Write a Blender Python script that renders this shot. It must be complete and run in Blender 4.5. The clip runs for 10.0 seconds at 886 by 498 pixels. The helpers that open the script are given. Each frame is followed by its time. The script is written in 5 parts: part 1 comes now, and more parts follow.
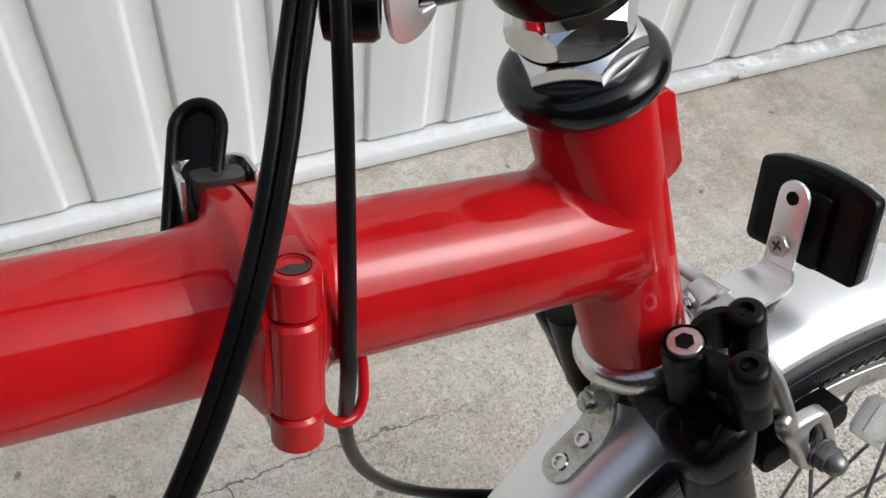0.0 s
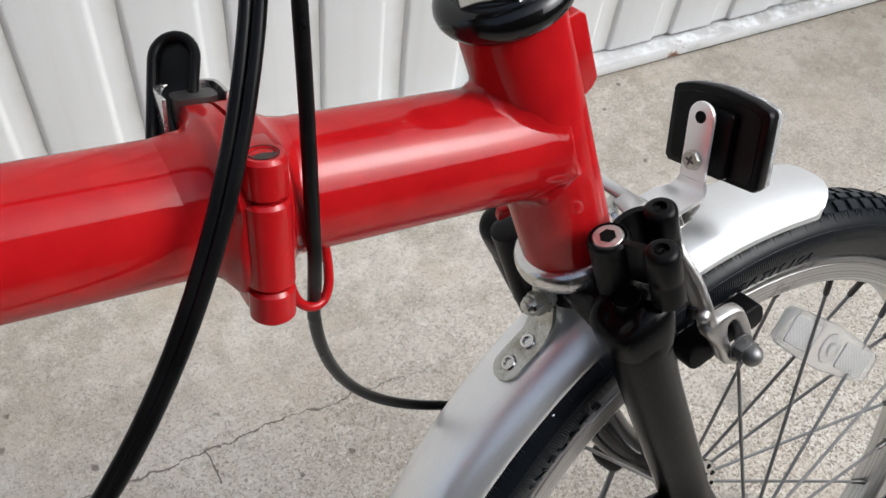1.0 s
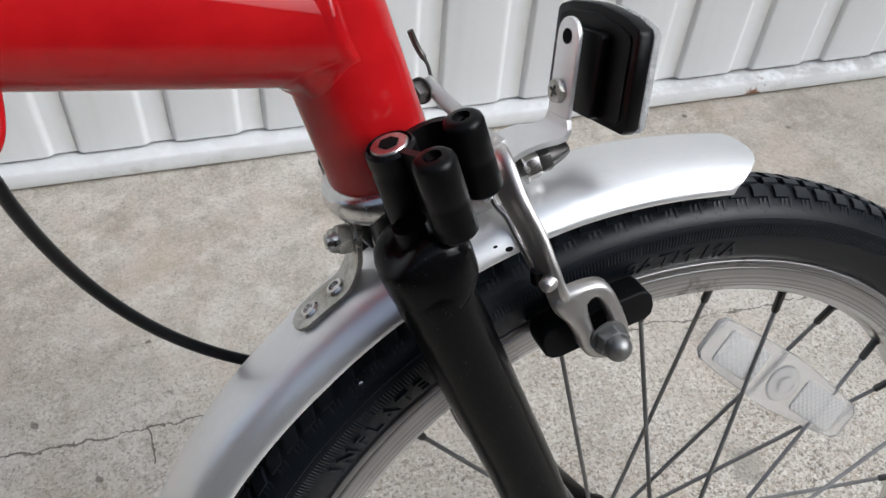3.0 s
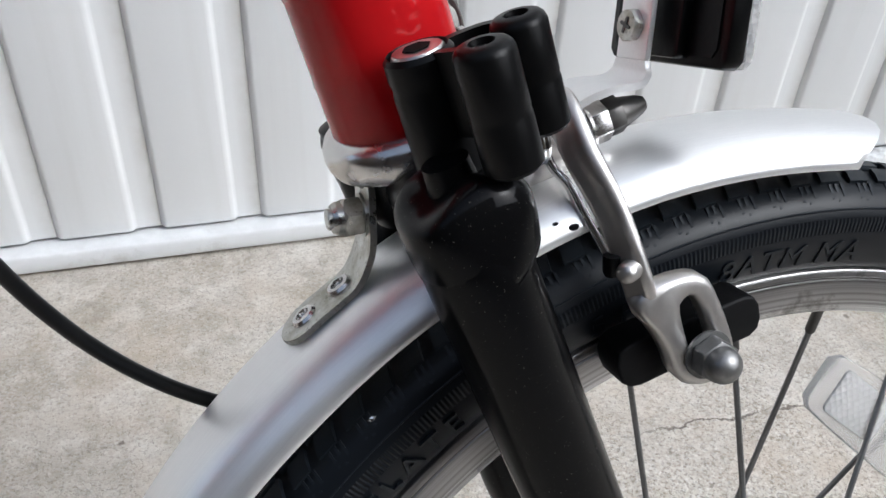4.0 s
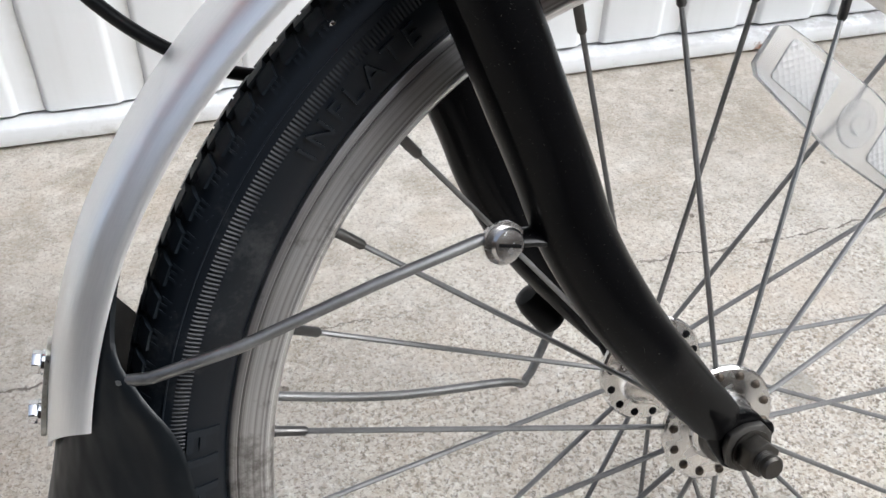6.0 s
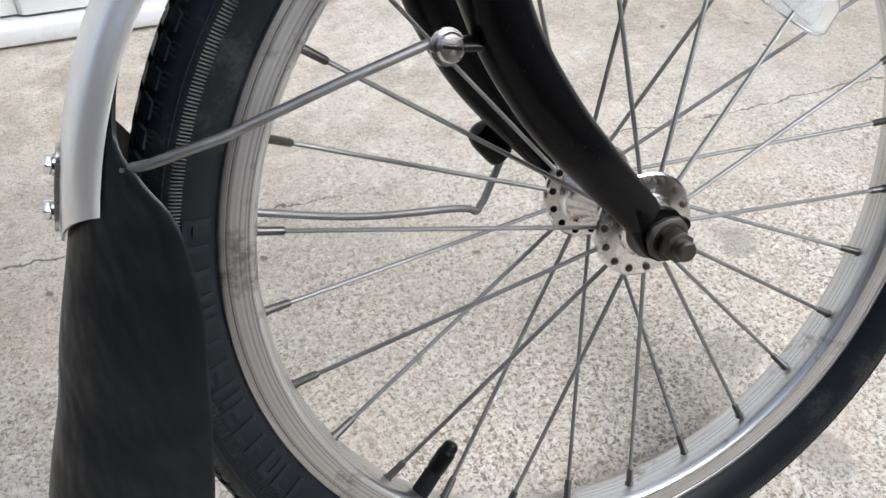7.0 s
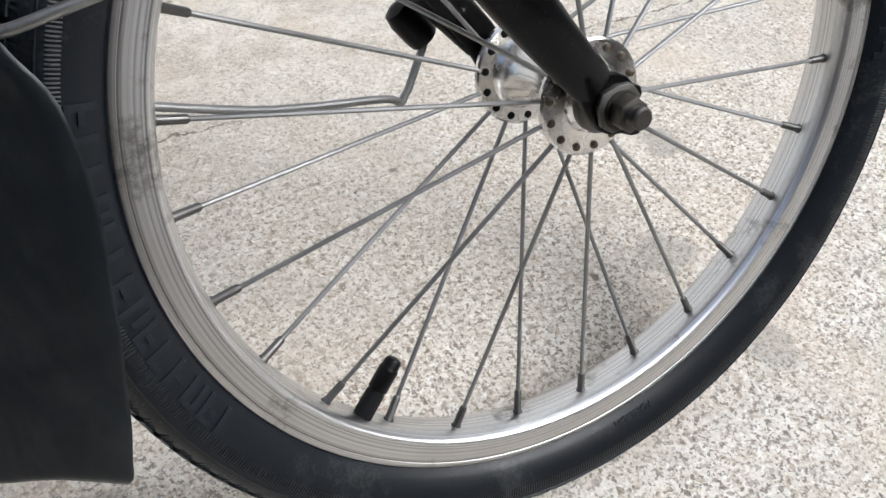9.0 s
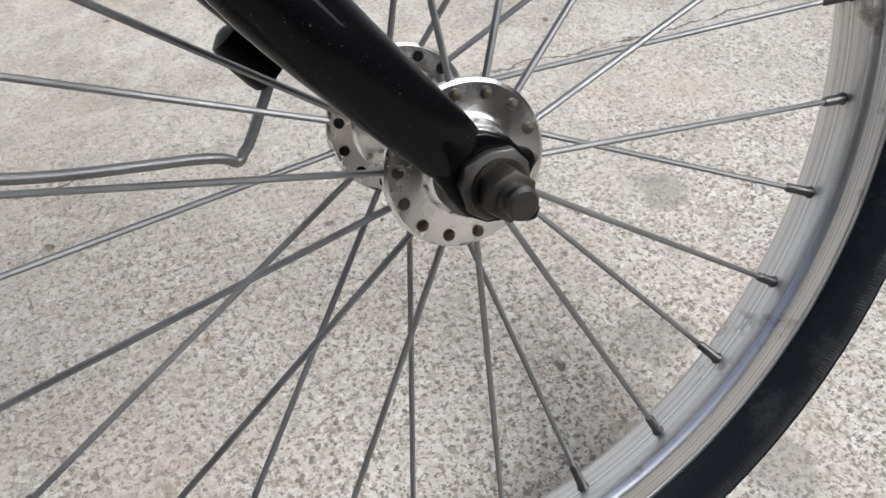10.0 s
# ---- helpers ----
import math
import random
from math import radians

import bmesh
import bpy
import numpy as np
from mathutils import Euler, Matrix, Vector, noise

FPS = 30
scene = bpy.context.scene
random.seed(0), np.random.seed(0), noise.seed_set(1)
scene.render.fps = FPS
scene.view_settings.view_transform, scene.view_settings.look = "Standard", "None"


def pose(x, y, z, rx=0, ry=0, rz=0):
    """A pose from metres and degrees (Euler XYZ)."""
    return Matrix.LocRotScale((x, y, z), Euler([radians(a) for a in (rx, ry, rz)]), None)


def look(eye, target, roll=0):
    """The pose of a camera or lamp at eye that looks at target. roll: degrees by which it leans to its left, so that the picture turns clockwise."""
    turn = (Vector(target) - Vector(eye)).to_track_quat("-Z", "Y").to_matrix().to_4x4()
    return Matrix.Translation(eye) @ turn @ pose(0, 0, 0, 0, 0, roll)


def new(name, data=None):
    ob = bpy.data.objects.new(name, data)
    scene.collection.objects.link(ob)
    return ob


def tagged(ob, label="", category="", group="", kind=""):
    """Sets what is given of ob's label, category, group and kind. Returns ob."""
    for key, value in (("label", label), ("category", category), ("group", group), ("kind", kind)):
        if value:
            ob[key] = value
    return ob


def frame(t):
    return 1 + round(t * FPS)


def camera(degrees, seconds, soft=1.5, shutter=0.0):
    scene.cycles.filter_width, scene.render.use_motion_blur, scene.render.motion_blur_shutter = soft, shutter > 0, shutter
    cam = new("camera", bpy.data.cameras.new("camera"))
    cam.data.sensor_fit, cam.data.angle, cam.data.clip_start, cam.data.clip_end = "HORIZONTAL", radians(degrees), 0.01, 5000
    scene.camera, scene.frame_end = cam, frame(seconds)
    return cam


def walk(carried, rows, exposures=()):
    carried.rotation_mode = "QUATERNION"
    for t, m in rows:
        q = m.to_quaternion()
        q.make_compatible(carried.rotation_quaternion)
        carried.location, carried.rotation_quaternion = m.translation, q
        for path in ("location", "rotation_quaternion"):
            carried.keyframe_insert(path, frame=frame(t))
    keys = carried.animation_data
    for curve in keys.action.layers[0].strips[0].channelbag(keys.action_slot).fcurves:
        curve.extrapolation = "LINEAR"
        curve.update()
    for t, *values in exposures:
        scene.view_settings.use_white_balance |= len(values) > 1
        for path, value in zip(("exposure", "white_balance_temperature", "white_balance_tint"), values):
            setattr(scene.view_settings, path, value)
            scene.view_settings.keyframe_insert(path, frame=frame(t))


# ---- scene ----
cam = camera(51.39, 10.0)
# seconds, x, y, z, then the turn about x, y, z
PATH = [
    (0.0, -0.2731, -0.0242, 0.7205, 37.051, -4.866, -28.419),
    (0.5, -0.2635, -0.0536, 0.7231, 37.588, -4.829, -29.776),
    (1.0, -0.2963, -0.0725, 0.7337, 37.774, -5.045, -31.828),
    (1.5, -0.3214, -0.0920, 0.7311, 38.169, -6.103, -32.833),
    (2.0, -0.2580, -0.1303, 0.7361, 38.421, -5.872, -28.801),
    (2.5, -0.1896, -0.1502, 0.7227, 38.640, -3.161, -22.622),
    (2.7, -0.1809, -0.1447, 0.7010, 38.904, -2.836, -21.185),
    (3.8, -0.1705, -0.1032, 0.5691, 48.850, -2.716, -20.705),
    (4.0, -0.1715, -0.1049, 0.5646, 49.700, -2.645, -20.716),
    (4.5, -0.1766, -0.1007, 0.5447, 50.236, -2.400, -20.983),
    (5.0, -0.1816, -0.1078, 0.5138, 49.517, -1.975, -21.427),
    (5.5, -0.1791, -0.1396, 0.4939, 48.800, -1.673, -21.450),
    (6.8, -0.2081, -0.2444, 0.5009, 45.516, -0.938, -24.078),
    (7.0, -0.2087, -0.2511, 0.4944, 44.354, -1.047, -24.574),
    (7.5, -0.238, -0.258, 0.4613, 42.068, -1.244, -25.838),
    (8.0, -0.2844, -0.2284, 0.4343, 40.887, -2.41, -28.109),
    (8.5, -0.2811, -0.2249, 0.4477, 41.64, -3.053, -30.545),
    (9.0, -0.2166, -0.2353, 0.4436, 41.939, -2.835, -31.964),
    (9.5, -0.1498, -0.2261, 0.3968, 41.636, -1.857, -30.568),
    (10.0, -0.0962, -0.1878, 0.3832, 42.617, -0.037, -28.212),
]
# seconds, stops, white balance
LIGHT = [(0.0, 1.00, 5980), (0.5, 1.08, 5980), (1.0, 1.10, 5980), (2.0, 1.06, 6000), (2.5, 0.86, 5980), (2.7, 0.88, 5920), (4.0, 1.12, 5750), (4.5, 1.19, 5720), (5.5, 1.35, 5850), (7.0, 1.44, 5850), (7.5, 1.51, 5850), (8.0, 1.46, 5870), (9.2, 1.50, 5870), (10.0, 1.24, 5800)]
TINT = 6
walk(cam, [(t, pose(*p)) for t, *p in PATH], [(t, e, k, TINT) for t, e, k in LIGHT])

# ---- light ----
SKY, SUN_E, SUN_ANG, SUN_EL, SUN_ROT = 0.1065, 0.19, 22.0, 45.0, 130.0
world = bpy.data.worlds.new("sky")
scene.world = world
world.use_nodes = True
sky = world.node_tree.nodes.new("ShaderNodeTexSky")
sky.sky_type = "NISHITA"
sky.sun_disc = False
sky.sun_elevation, sky.sun_rotation = radians(SUN_EL), radians(SUN_ROT)
sky.air_density, sky.dust_density, sky.ozone_density = 0.7, 5.0, 0.6
back = world.node_tree.nodes["Background"]
haze = world.node_tree.nodes.new("ShaderNodeHueSaturation")
haze.inputs["Saturation"].default_value = 0.6
world.node_tree.links.new(sky.outputs[0], haze.inputs["Color"])
world.node_tree.links.new(haze.outputs[0], back.inputs[0])
back.inputs[1].default_value = SKY
sun = new("sun", bpy.data.lights.new("sun", "SUN"))
sun.data.energy, sun.data.angle, sun.data.color = SUN_E, radians(SUN_ANG), (0.97, 0.97, 1.0)
sun.matrix_world = look((0, 0, 0), (-math.sin(radians(SUN_ROT)) * math.cos(radians(SUN_EL)), -math.cos(radians(SUN_ROT)) * math.cos(radians(SUN_EL)), -math.sin(radians(SUN_EL))))


# ---- materials ----
class Nodes:
    """A principled material with a few short ways to wire textures into it."""

    def __init__(self, name, color, rough=0.5, metal=0.0, **more):
        self.mat = bpy.data.materials.new(name)
        self.mat.use_nodes = True
        self.t = self.mat.node_tree
        self.p = self.t.nodes["Principled BSDF"]
        self.set("Base Color", (*color, 1))
        self.set("Roughness", rough)
        self.set("Metallic", metal)
        for key, value in more.items():
            self.set(key.replace("_", " "), value)

    def set(self, key, value):
        if hasattr(value, "links"):
            self.t.links.new(value, self.p.inputs[key])
        else:
            self.p.inputs[key].default_value = value

    def node(self, kind, *ins, **props):
        n = self.t.nodes.new("ShaderNode" + kind)
        for key, value in props.items():
            if key == "op":
                n.operation = value
            elif key == "feature":
                n.feature = value
            elif key == "blend":
                n.data_type, n.blend_type = "RGBA", value
        for k, value in ins:
            sock = n.inputs[k]
            if hasattr(value, "links"):
                self.t.links.new(value, sock)
            else:
                sock.default_value = value
        return n

    def coords(self, which="Object"):
        return self.node("TexCoord").outputs[which]

    def scaled(self, vec, s):
        n = self.node("Mapping", (0, vec))
        n.inputs["Scale"].default_value = s
        return n.outputs[0]

    def noise(self, vec, scale, detail=4.0, rough=0.55):
        n = self.node("TexNoise", ("Vector", vec), ("Scale", scale), ("Detail", detail), ("Roughness", rough))
        return n.outputs[0]

    def ramp(self, fac, *stops):
        n = self.node("ValToRGB", (0, fac))
        el = n.color_ramp.elements
        while len(el) < len(stops):
            el.new(0.5)
        for e, (pos, c) in zip(el, stops):
            e.position, e.color = pos, (*c, 1) if len(c) == 3 else c
        return n.outputs[0]

    def gray(self, fac, a, b, lo=0.0, hi=1.0):
        n = self.node("MapRange", (0, fac), (1, lo), (2, hi), (3, a), (4, b))
        return n.outputs[0]

    def math(self, op, a, b=0.0, c=0.0):
        return self.node("Math", (0, a), (1, b), (2, c), op=op).outputs[0]

    def mix(self, fac, a, b, blend="MIX"):
        n = self.node("Mix", blend=blend)
        for sock, v in ((n.inputs[0], fac), (n.inputs[6], a), (n.inputs[7], b)):
            if hasattr(v, "links"):
                self.t.links.new(v, sock)
            else:
                sock.default_value = v if not isinstance(v, tuple) else (*v, 1)
        return n.outputs[2]

    def bump(self, height, dist, strength=1.0, under=None):
        n = self.node("Bump", ("Height", height), ("Distance", dist), ("Strength", strength))
        if under is not None:
            self.t.links.new(under, n.inputs["Normal"])
        self.t.links.new(n.outputs[0], self.p.inputs["Normal"])
        return n.outputs[0]


def red_paint():
    m = Nodes("red_paint", (0.50, 0.006, 0.009), 0.5, 0.0, Specular_IOR_Level=0.02, Coat_Weight=0.74, Coat_Roughness=0.02)
    v = m.coords()
    a, b = m.noise(v, 60.0), m.noise(v, 900.0, 2.0)
    m.set("Base Color", m.mix(m.gray(a, 0, 1, 0.35, 0.7), (0.40, 0.005, 0.008), (0.48, 0.008, 0.010)))
    m.set("Coat Roughness", m.gray(m.noise(v, 220.0), 0.008, 0.03))
    n = m.bump(a, 0.0005, 0.07)
    m.bump(b, 0.00006, 0.25, n)
    return m.mat


def gloss_black():
    m = Nodes("gloss_black_paint", (0.004, 0.004, 0.0045), 0.4, 0.0, Specular_IOR_Level=0.03, Coat_Weight=0.62, Coat_IOR=1.27, Coat_Roughness=0.015)
    v = m.coords()
    m.set("Base Color", m.ramp(m.noise(v, 1500.0, 2.0, 0.7), (0.0, (0.002, 0.002, 0.0022)), (0.695, (0.003, 0.003, 0.0033)), (0.75, (0.11, 0.105, 0.09))))
    m.set("Coat Roughness", m.gray(m.noise(v, 140.0), 0.01, 0.05))
    m.bump(m.noise(v, 70.0), 0.0005, 0.16)
    return m.mat


def matt_black(name, tone, rough, scale=400.0, spec=0.14):
    m = Nodes(name, (tone, tone, tone * 1.05), rough, 0.0, Specular_IOR_Level=spec)
    v = m.coords()
    a = m.noise(v, 45.0)
    m.set("Base Color", m.mix(m.gray(a, 0, 1, 0.45, 0.75), (tone * 0.8, tone * 0.8, tone * 0.85), (tone * 1.6, tone * 1.6, tone * 1.65)))
    m.set("Roughness", m.gray(m.noise(v, 120.0), rough - 0.08, rough + 0.1))
    m.bump(m.noise(v, scale, 3.0), 0.0002, 0.4)
    return m.mat


def rubber_sheet():
    """Thin rubber that has sagged into soft waves, with dust in the hollows."""
    m = Nodes("black_rubber_sheet", (0.006, 0.006, 0.0065), 0.4, 0.0, Specular_IOR_Level=0.32)
    v = m.coords()
    a = m.noise(m.scaled(v, (1, 1, 0.45)), 34.0, 3.0)
    m.set("Base Color", m.mix(m.gray(m.noise(v, 30.0, 6.0, 0.7), 0, 1, 0.5, 0.75), (0.0055, 0.0072, 0.0088), (0.014, 0.0165, 0.018)))
    m.set("Roughness", m.gray(m.noise(v, 60.0, 5.0), 0.30, 0.46))
    n = m.bump(a, 0.008, 0.5)
    m.bump(m.noise(v, 300.0, 3.0), 0.0001, 0.3, n)
    return m.mat


def metal(name, color, lo, hi, scale=200.0, stretch=(1, 1, 1), metallic=1.0, dirt=0.0):
    m = Nodes(name, color, lo, metallic)
    v = m.coords()
    s = m.noise(m.scaled(v, stretch), scale, 5.0, 0.6)
    m.set("Roughness", m.gray(s, lo, hi, 0.3, 0.7))
    dark = tuple(c * 0.72 for c in color)
    fac = m.gray(m.noise(v, 38.0, 6.0, 0.65), 0, 1, 0.45, 0.8)
    m.set("Base Color", m.mix(fac, color, dark))
    if dirt:
        m.set("Metallic", m.gray(m.noise(v, 55.0, 6.0, 0.7), metallic, metallic - dirt, 0.45, 0.75))
    m.bump(s, 0.00012, 0.3)
    return m.mat


def brushed_guard():
    """Aluminium sheet, brushed along its length, with faint stains."""
    m = Nodes("brushed_aluminium", (0.90, 0.90, 0.90), 0.34, 0.79)
    v = m.coords()
    sep = m.node("SeparateXYZ", (0, v))
    r = m.math("SQRT", m.math("ADD", m.math("MULTIPLY", sep.outputs[0], sep.outputs[0]), m.math("MULTIPLY", sep.outputs[2], sep.outputs[2])))
    grain = m.node("CombineXYZ", (0, r), (1, sep.outputs[1]), (2, m.math("MULTIPLY", m.math("ARCTAN2", sep.outputs[2], sep.outputs[0]), 0.012))).outputs[0]
    lines = m.noise(grain, 1900.0, 4.0, 0.65)
    stain = m.noise(v, 30.0, 5.0, 0.65)
    col = m.mix(m.gray(lines, 0, 1, 0.3, 0.7), (0.87, 0.87, 0.87), (0.93, 0.93, 0.925))
    m.set("Base Color", m.mix(m.gray(stain, 0, 0.30, 0.55, 0.8), col, (0.76, 0.75, 0.735)))
    m.set("Roughness", m.math("ADD", m.gray(lines, 0.29, 0.37, 0.3, 0.7), m.gray(stain, 0.0, 0.05, 0.4, 0.7)))
    m.bump(lines, 0.00005, 0.25)
    return m.mat


def mottled_zinc():
    """Old zinc plating: pale, with dull yellowish bloom, dark pits and scratches."""
    m = Nodes("zinc_plated_steel", (0.56, 0.55, 0.49), 0.35, 0.85)
    v = m.coords()
    bloom, fine = m.noise(v, 110.0, 6.0, 0.7), m.noise(v, 620.0, 4.0, 0.65)
    scratch = m.noise(m.scaled(v, (2600, 500, 260)), 1.0, 3.0, 0.6)
    col = m.mix(m.gray(bloom, 0, 1, 0.40, 0.62), (0.60, 0.60, 0.565), (0.40, 0.385, 0.31))
    col = m.mix(m.gray(fine, 0, 0.8, 0.58, 0.70), col, (0.17, 0.155, 0.12))
    m.set("Base Color", m.mix(m.gray(scratch, 0, 0.6, 0.60, 0.72), col, (0.72, 0.71, 0.68)))
    m.set("Roughness", m.gray(bloom, 0.26, 0.48, 0.35, 0.65))
    m.set("Metallic", m.gray(bloom, 0.95, 0.60, 0.40, 0.66))
    m.bump(fine, 0.0001, 0.35)
    return m.mat


def rim_metal():
    m = Nodes("brushed_aluminium_rim", (0.70, 0.69, 0.68), 0.25, 1.0)
    v = m.coords()
    sep = m.node("SeparateXYZ", (0, v))
    r = m.math("SQRT", m.math("ADD", m.math("MULTIPLY", sep.outputs[0], sep.outputs[0]), m.math("MULTIPLY", sep.outputs[2], sep.outputs[2])))
    rings = m.node("CombineXYZ", (0, r), (1, sep.outputs[1]), (2, 0.0)).outputs[0]
    lines = m.noise(rings, 1100.0, 4.0, 0.72)
    patch, scuff = m.noise(v, 34.0, 6.0, 0.7), m.noise(v, 9.0, 3.0, 0.6)
    col = m.mix(m.gray(lines, 0, 1, 0.36, 0.62), (0.40, 0.39, 0.385), (0.84, 0.84, 0.84))
    # brake dust on the track that the shoes rub
    track = m.math("MULTIPLY", m.math("GREATER_THAN", r, 0.1735), m.gray(scuff, 0.45, 0.95, 0.40, 0.62))
    col = m.mix(m.math("MULTIPLY", track, 0.5), col, (0.42, 0.40, 0.385))
    groove = m.gray(m.math("ABSOLUTE", m.math("SUBTRACT", r, 0.1812)), 0.75, 0, 0.00012, 0.0004)
    col = m.mix(m.gray(patch, 0, 0.8, 0.58, 0.68), col, (0.20, 0.185, 0.17))
    m.set("Base Color", m.mix(groove, col, (0.13, 0.12, 0.11)))
    m.set("Roughness", m.math("ADD", m.gray(lines, 0.26, 0.36, 0.3, 0.7), m.math("MULTIPLY", track, 0.05)))
    m.set("Anisotropic", 0.45)
    turned = m.node("Tangent")
    turned.direction_type, turned.axis = "RADIAL", "Y"
    m.set("Tangent", turned.outputs[0])
    m.bump(lines, 0.0001, 0.15)
    return m.mat


def tyre_rubber(name="tyre_rubber", tone=(0.0052, 0.0070, 0.0098)):
    m = Nodes(name, tone, 0.55, 0.0, Specular_IOR_Level=0.25)
    v = m.coords()
    sep = m.node("SeparateXYZ", (0, v))
    r = m.math("SQRT", m.math("ADD", m.math("MULTIPLY", sep.outputs[0], sep.outputs[0]), m.math("MULTIPLY", sep.outputs[2], sep.outputs[2])))
    ang = m.math("ARCTAN2", sep.outputs[2], sep.outputs[0])
    wave = m.math("SINE", m.math("MULTIPLY", ang, 900.0))
    band = m.math("MULTIPLY", m.math("GREATER_THAN", r, 0.1990), m.math("LESS_THAN", r, 0.2036))
    patch = m.noise(v, 22.0, 7.0, 0.68)
    fine = m.noise(v, 700.0, 3.0)
    dust = m.gray(m.math("ADD", patch, m.math("MULTIPLY", fine, 0.25)), 0, 1, 0.70, 0.95)
    m.set("Base Color", m.mix(dust, tone, (0.050, 0.052, 0.053)))
    m.set("Roughness", m.gray(m.noise(v, 70.0), 0.30, 0.46))
    n = m.bump(m.math("MULTIPLY", wave, band), 0.0003, 0.7)
    m.bump(fine, 0.0001, 0.25, n)
    return m.mat


def concrete():
    m = Nodes("rough_concrete", (0.50, 0.47, 0.43), 0.9, 0.0, Specular_IOR_Level=0.25)
    v = m.coords()
    sep = m.node("SeparateXYZ", (0, v))
    x, y = sep.outputs[0], sep.outputs[1]
    big, mid = m.noise(v, 3.2, 5.0, 0.6), m.noise(v, 14.0, 6.0, 0.65)
    grit, fine = m.noise(v, 150.0, 3.0, 0.6), m.noise(v, 520.0, 3.0, 0.65)
    # the cement skin is worn off towards the front, where the stones show
    worn = m.gray(m.math("ADD", m.math("MULTIPLY", y, -1.0), m.math("MULTIPLY", m.math("SUBTRACT", mid, 0.5), 0.35)), 0.24, 0.95, -0.36, -0.02)
    base = m.mix(m.gray(big, 0, 1, 0.38, 0.62), (0.42, 0.375, 0.315), (0.62, 0.592, 0.54))
    base = m.mix(m.gray(mid, 0, 0.90, 0.45, 0.64), base, (0.305, 0.268, 0.212))
    base = m.mix(m.gray(m.noise(v, 85.0, 5.0, 0.7), 0, 0.62, 0.54, 0.65), base, (0.23, 0.20, 0.16))
    base = m.mix(m.gray(m.noise(v, 52.0, 5.0, 0.68), 0, 0.55, 0.54, 0.66), base, (0.27, 0.235, 0.195))
    base = m.mix(m.gray(m.noise(v, 34.0, 6.0, 0.7), 0, 0.55, 0.50, 0.66), base, (0.72, 0.69, 0.63))
    base = m.mix(m.gray(grit, 0, 0.3, 0.5, 0.75), base, (0.62, 0.585, 0.53))
    warp = m.node("VectorMath", (0, v), (1, m.node("VectorMath", (0, m.node("TexNoise", ("Vector", v), ("Scale", 260.0), ("Detail", 2.0)).outputs[1]), (1, (0.006, 0.006, 0.0)), op="MULTIPLY").outputs[0]), op="ADD").outputs[0]
    stones = m.node("TexVoronoi", ("Vector", warp), ("Scale", 330.0), ("Randomness", 1.0), feature="F1")
    cell = m.node("SeparateColor", (0, stones.outputs["Color"])).outputs[0]
    speck = m.noise(v, 430.0, 3.0, 0.6)
    coarse = m.gray(m.noise(v, 170.0, 3.0, 0.6), 0, 1, 0.32, 0.68)
    tone = m.math("ADD", m.math("MULTIPLY", cell, 0.26), m.math("ADD", m.math("MULTIPLY", m.gray(speck, 0, 1, 0.30, 0.70), 0.42), m.math("MULTIPLY", coarse, 0.32)))
    worn = m.math("MULTIPLY", worn, m.gray(m.noise(v, 21.0, 4.0, 0.6), 0.62, 1.0, 0.36, 0.56))
    # bared stones, toned paler to paint in the stronger light at the front
    lit_chips = m.ramp(tone, (0.18, (0.36, 0.30, 0.24)), (0.33, (0.58, 0.51, 0.42)), (0.46, (0.70, 0.645, 0.56)), (0.62, (0.80, 0.76, 0.69)), (0.80, (0.87, 0.85, 0.80)))
    base = m.mix(m.math("MULTIPLY", worn, 0.82), base, lit_chips)
    # single stones that the worn skin has laid bare, large and small
    lay = worn
    relief = 0.0
    for scale, share, low, high, size in ((112.0, 0.76, 0.22, 0.31, 0.30), (240.0, 0.50, 0.32, 0.42, 0.30), (430.0, 0.52, 0.34, 0.46, 0.34)):
        cells = m.node("TexVoronoi", ("Vector", warp), ("Scale", scale), ("Randomness", 1.0), feature="F1")
        pick = m.node("SeparateColor", (0, cells.outputs["Color"]))
        edge = m.math("ADD", cells.outputs[0], m.math("MULTIPLY", m.math("SUBTRACT", fine, 0.5), size))
        blob = m.math("MULTIPLY", m.gray(edge, 1, 0, low, high), m.math("GREATER_THAN", pick.outputs[0], share))
        tint = m.ramp(pick.outputs[1], (0.0, (0.16, 0.135, 0.11)), (0.25, (0.31, 0.25, 0.19)), (0.5, (0.40, 0.37, 0.335)), (0.75, (0.48, 0.40, 0.31)), (1.0, (0.34, 0.325, 0.30)))
        base = m.mix(m.math("MULTIPLY", blob, m.math("MULTIPLY", lay, 0.92)), base, tint)
        relief = m.math("ADD", relief, m.math("MULTIPLY", blob, lay))
    # dark sand grains and small open pores
    grains = m.gray(m.noise(v, 310.0, 2.5, 0.62), 0, 1, 0.55, 0.615)
    base = m.mix(m.math("MULTIPLY", grains, m.math("ADD", 0.10, m.math("MULTIPLY", worn, 0.80))), base, (0.20, 0.17, 0.135))
    flecks = m.gray(m.noise(v, 240.0, 2.5, 0.62), 1, 0, 0.36, 0.43)
    base = m.mix(m.math("MULTIPLY", flecks, m.math("MULTIPLY", worn, 0.7)), base, (0.88, 0.86, 0.81))
    warm = m.noise(v, 8.0, 5.0, 0.65)
    base = m.mix(m.gray(warm, 0, 0.38, 0.5, 0.68), base, (0.60, 0.50, 0.39))
    base = m.mix(m.gray(m.noise(v, 11.0, 5.0, 0.7), 0, 0.35, 0.56, 0.7), base, (0.36, 0.335, 0.30))
    pits = m.node("TexVoronoi", ("Vector", v), ("Scale", 105.0), feature="F1")
    pit = m.gray(m.math("ADD", pits.outputs[0], m.math("MULTIPLY", fine, 0.3)), 1, 0, 0.21, 0.29)
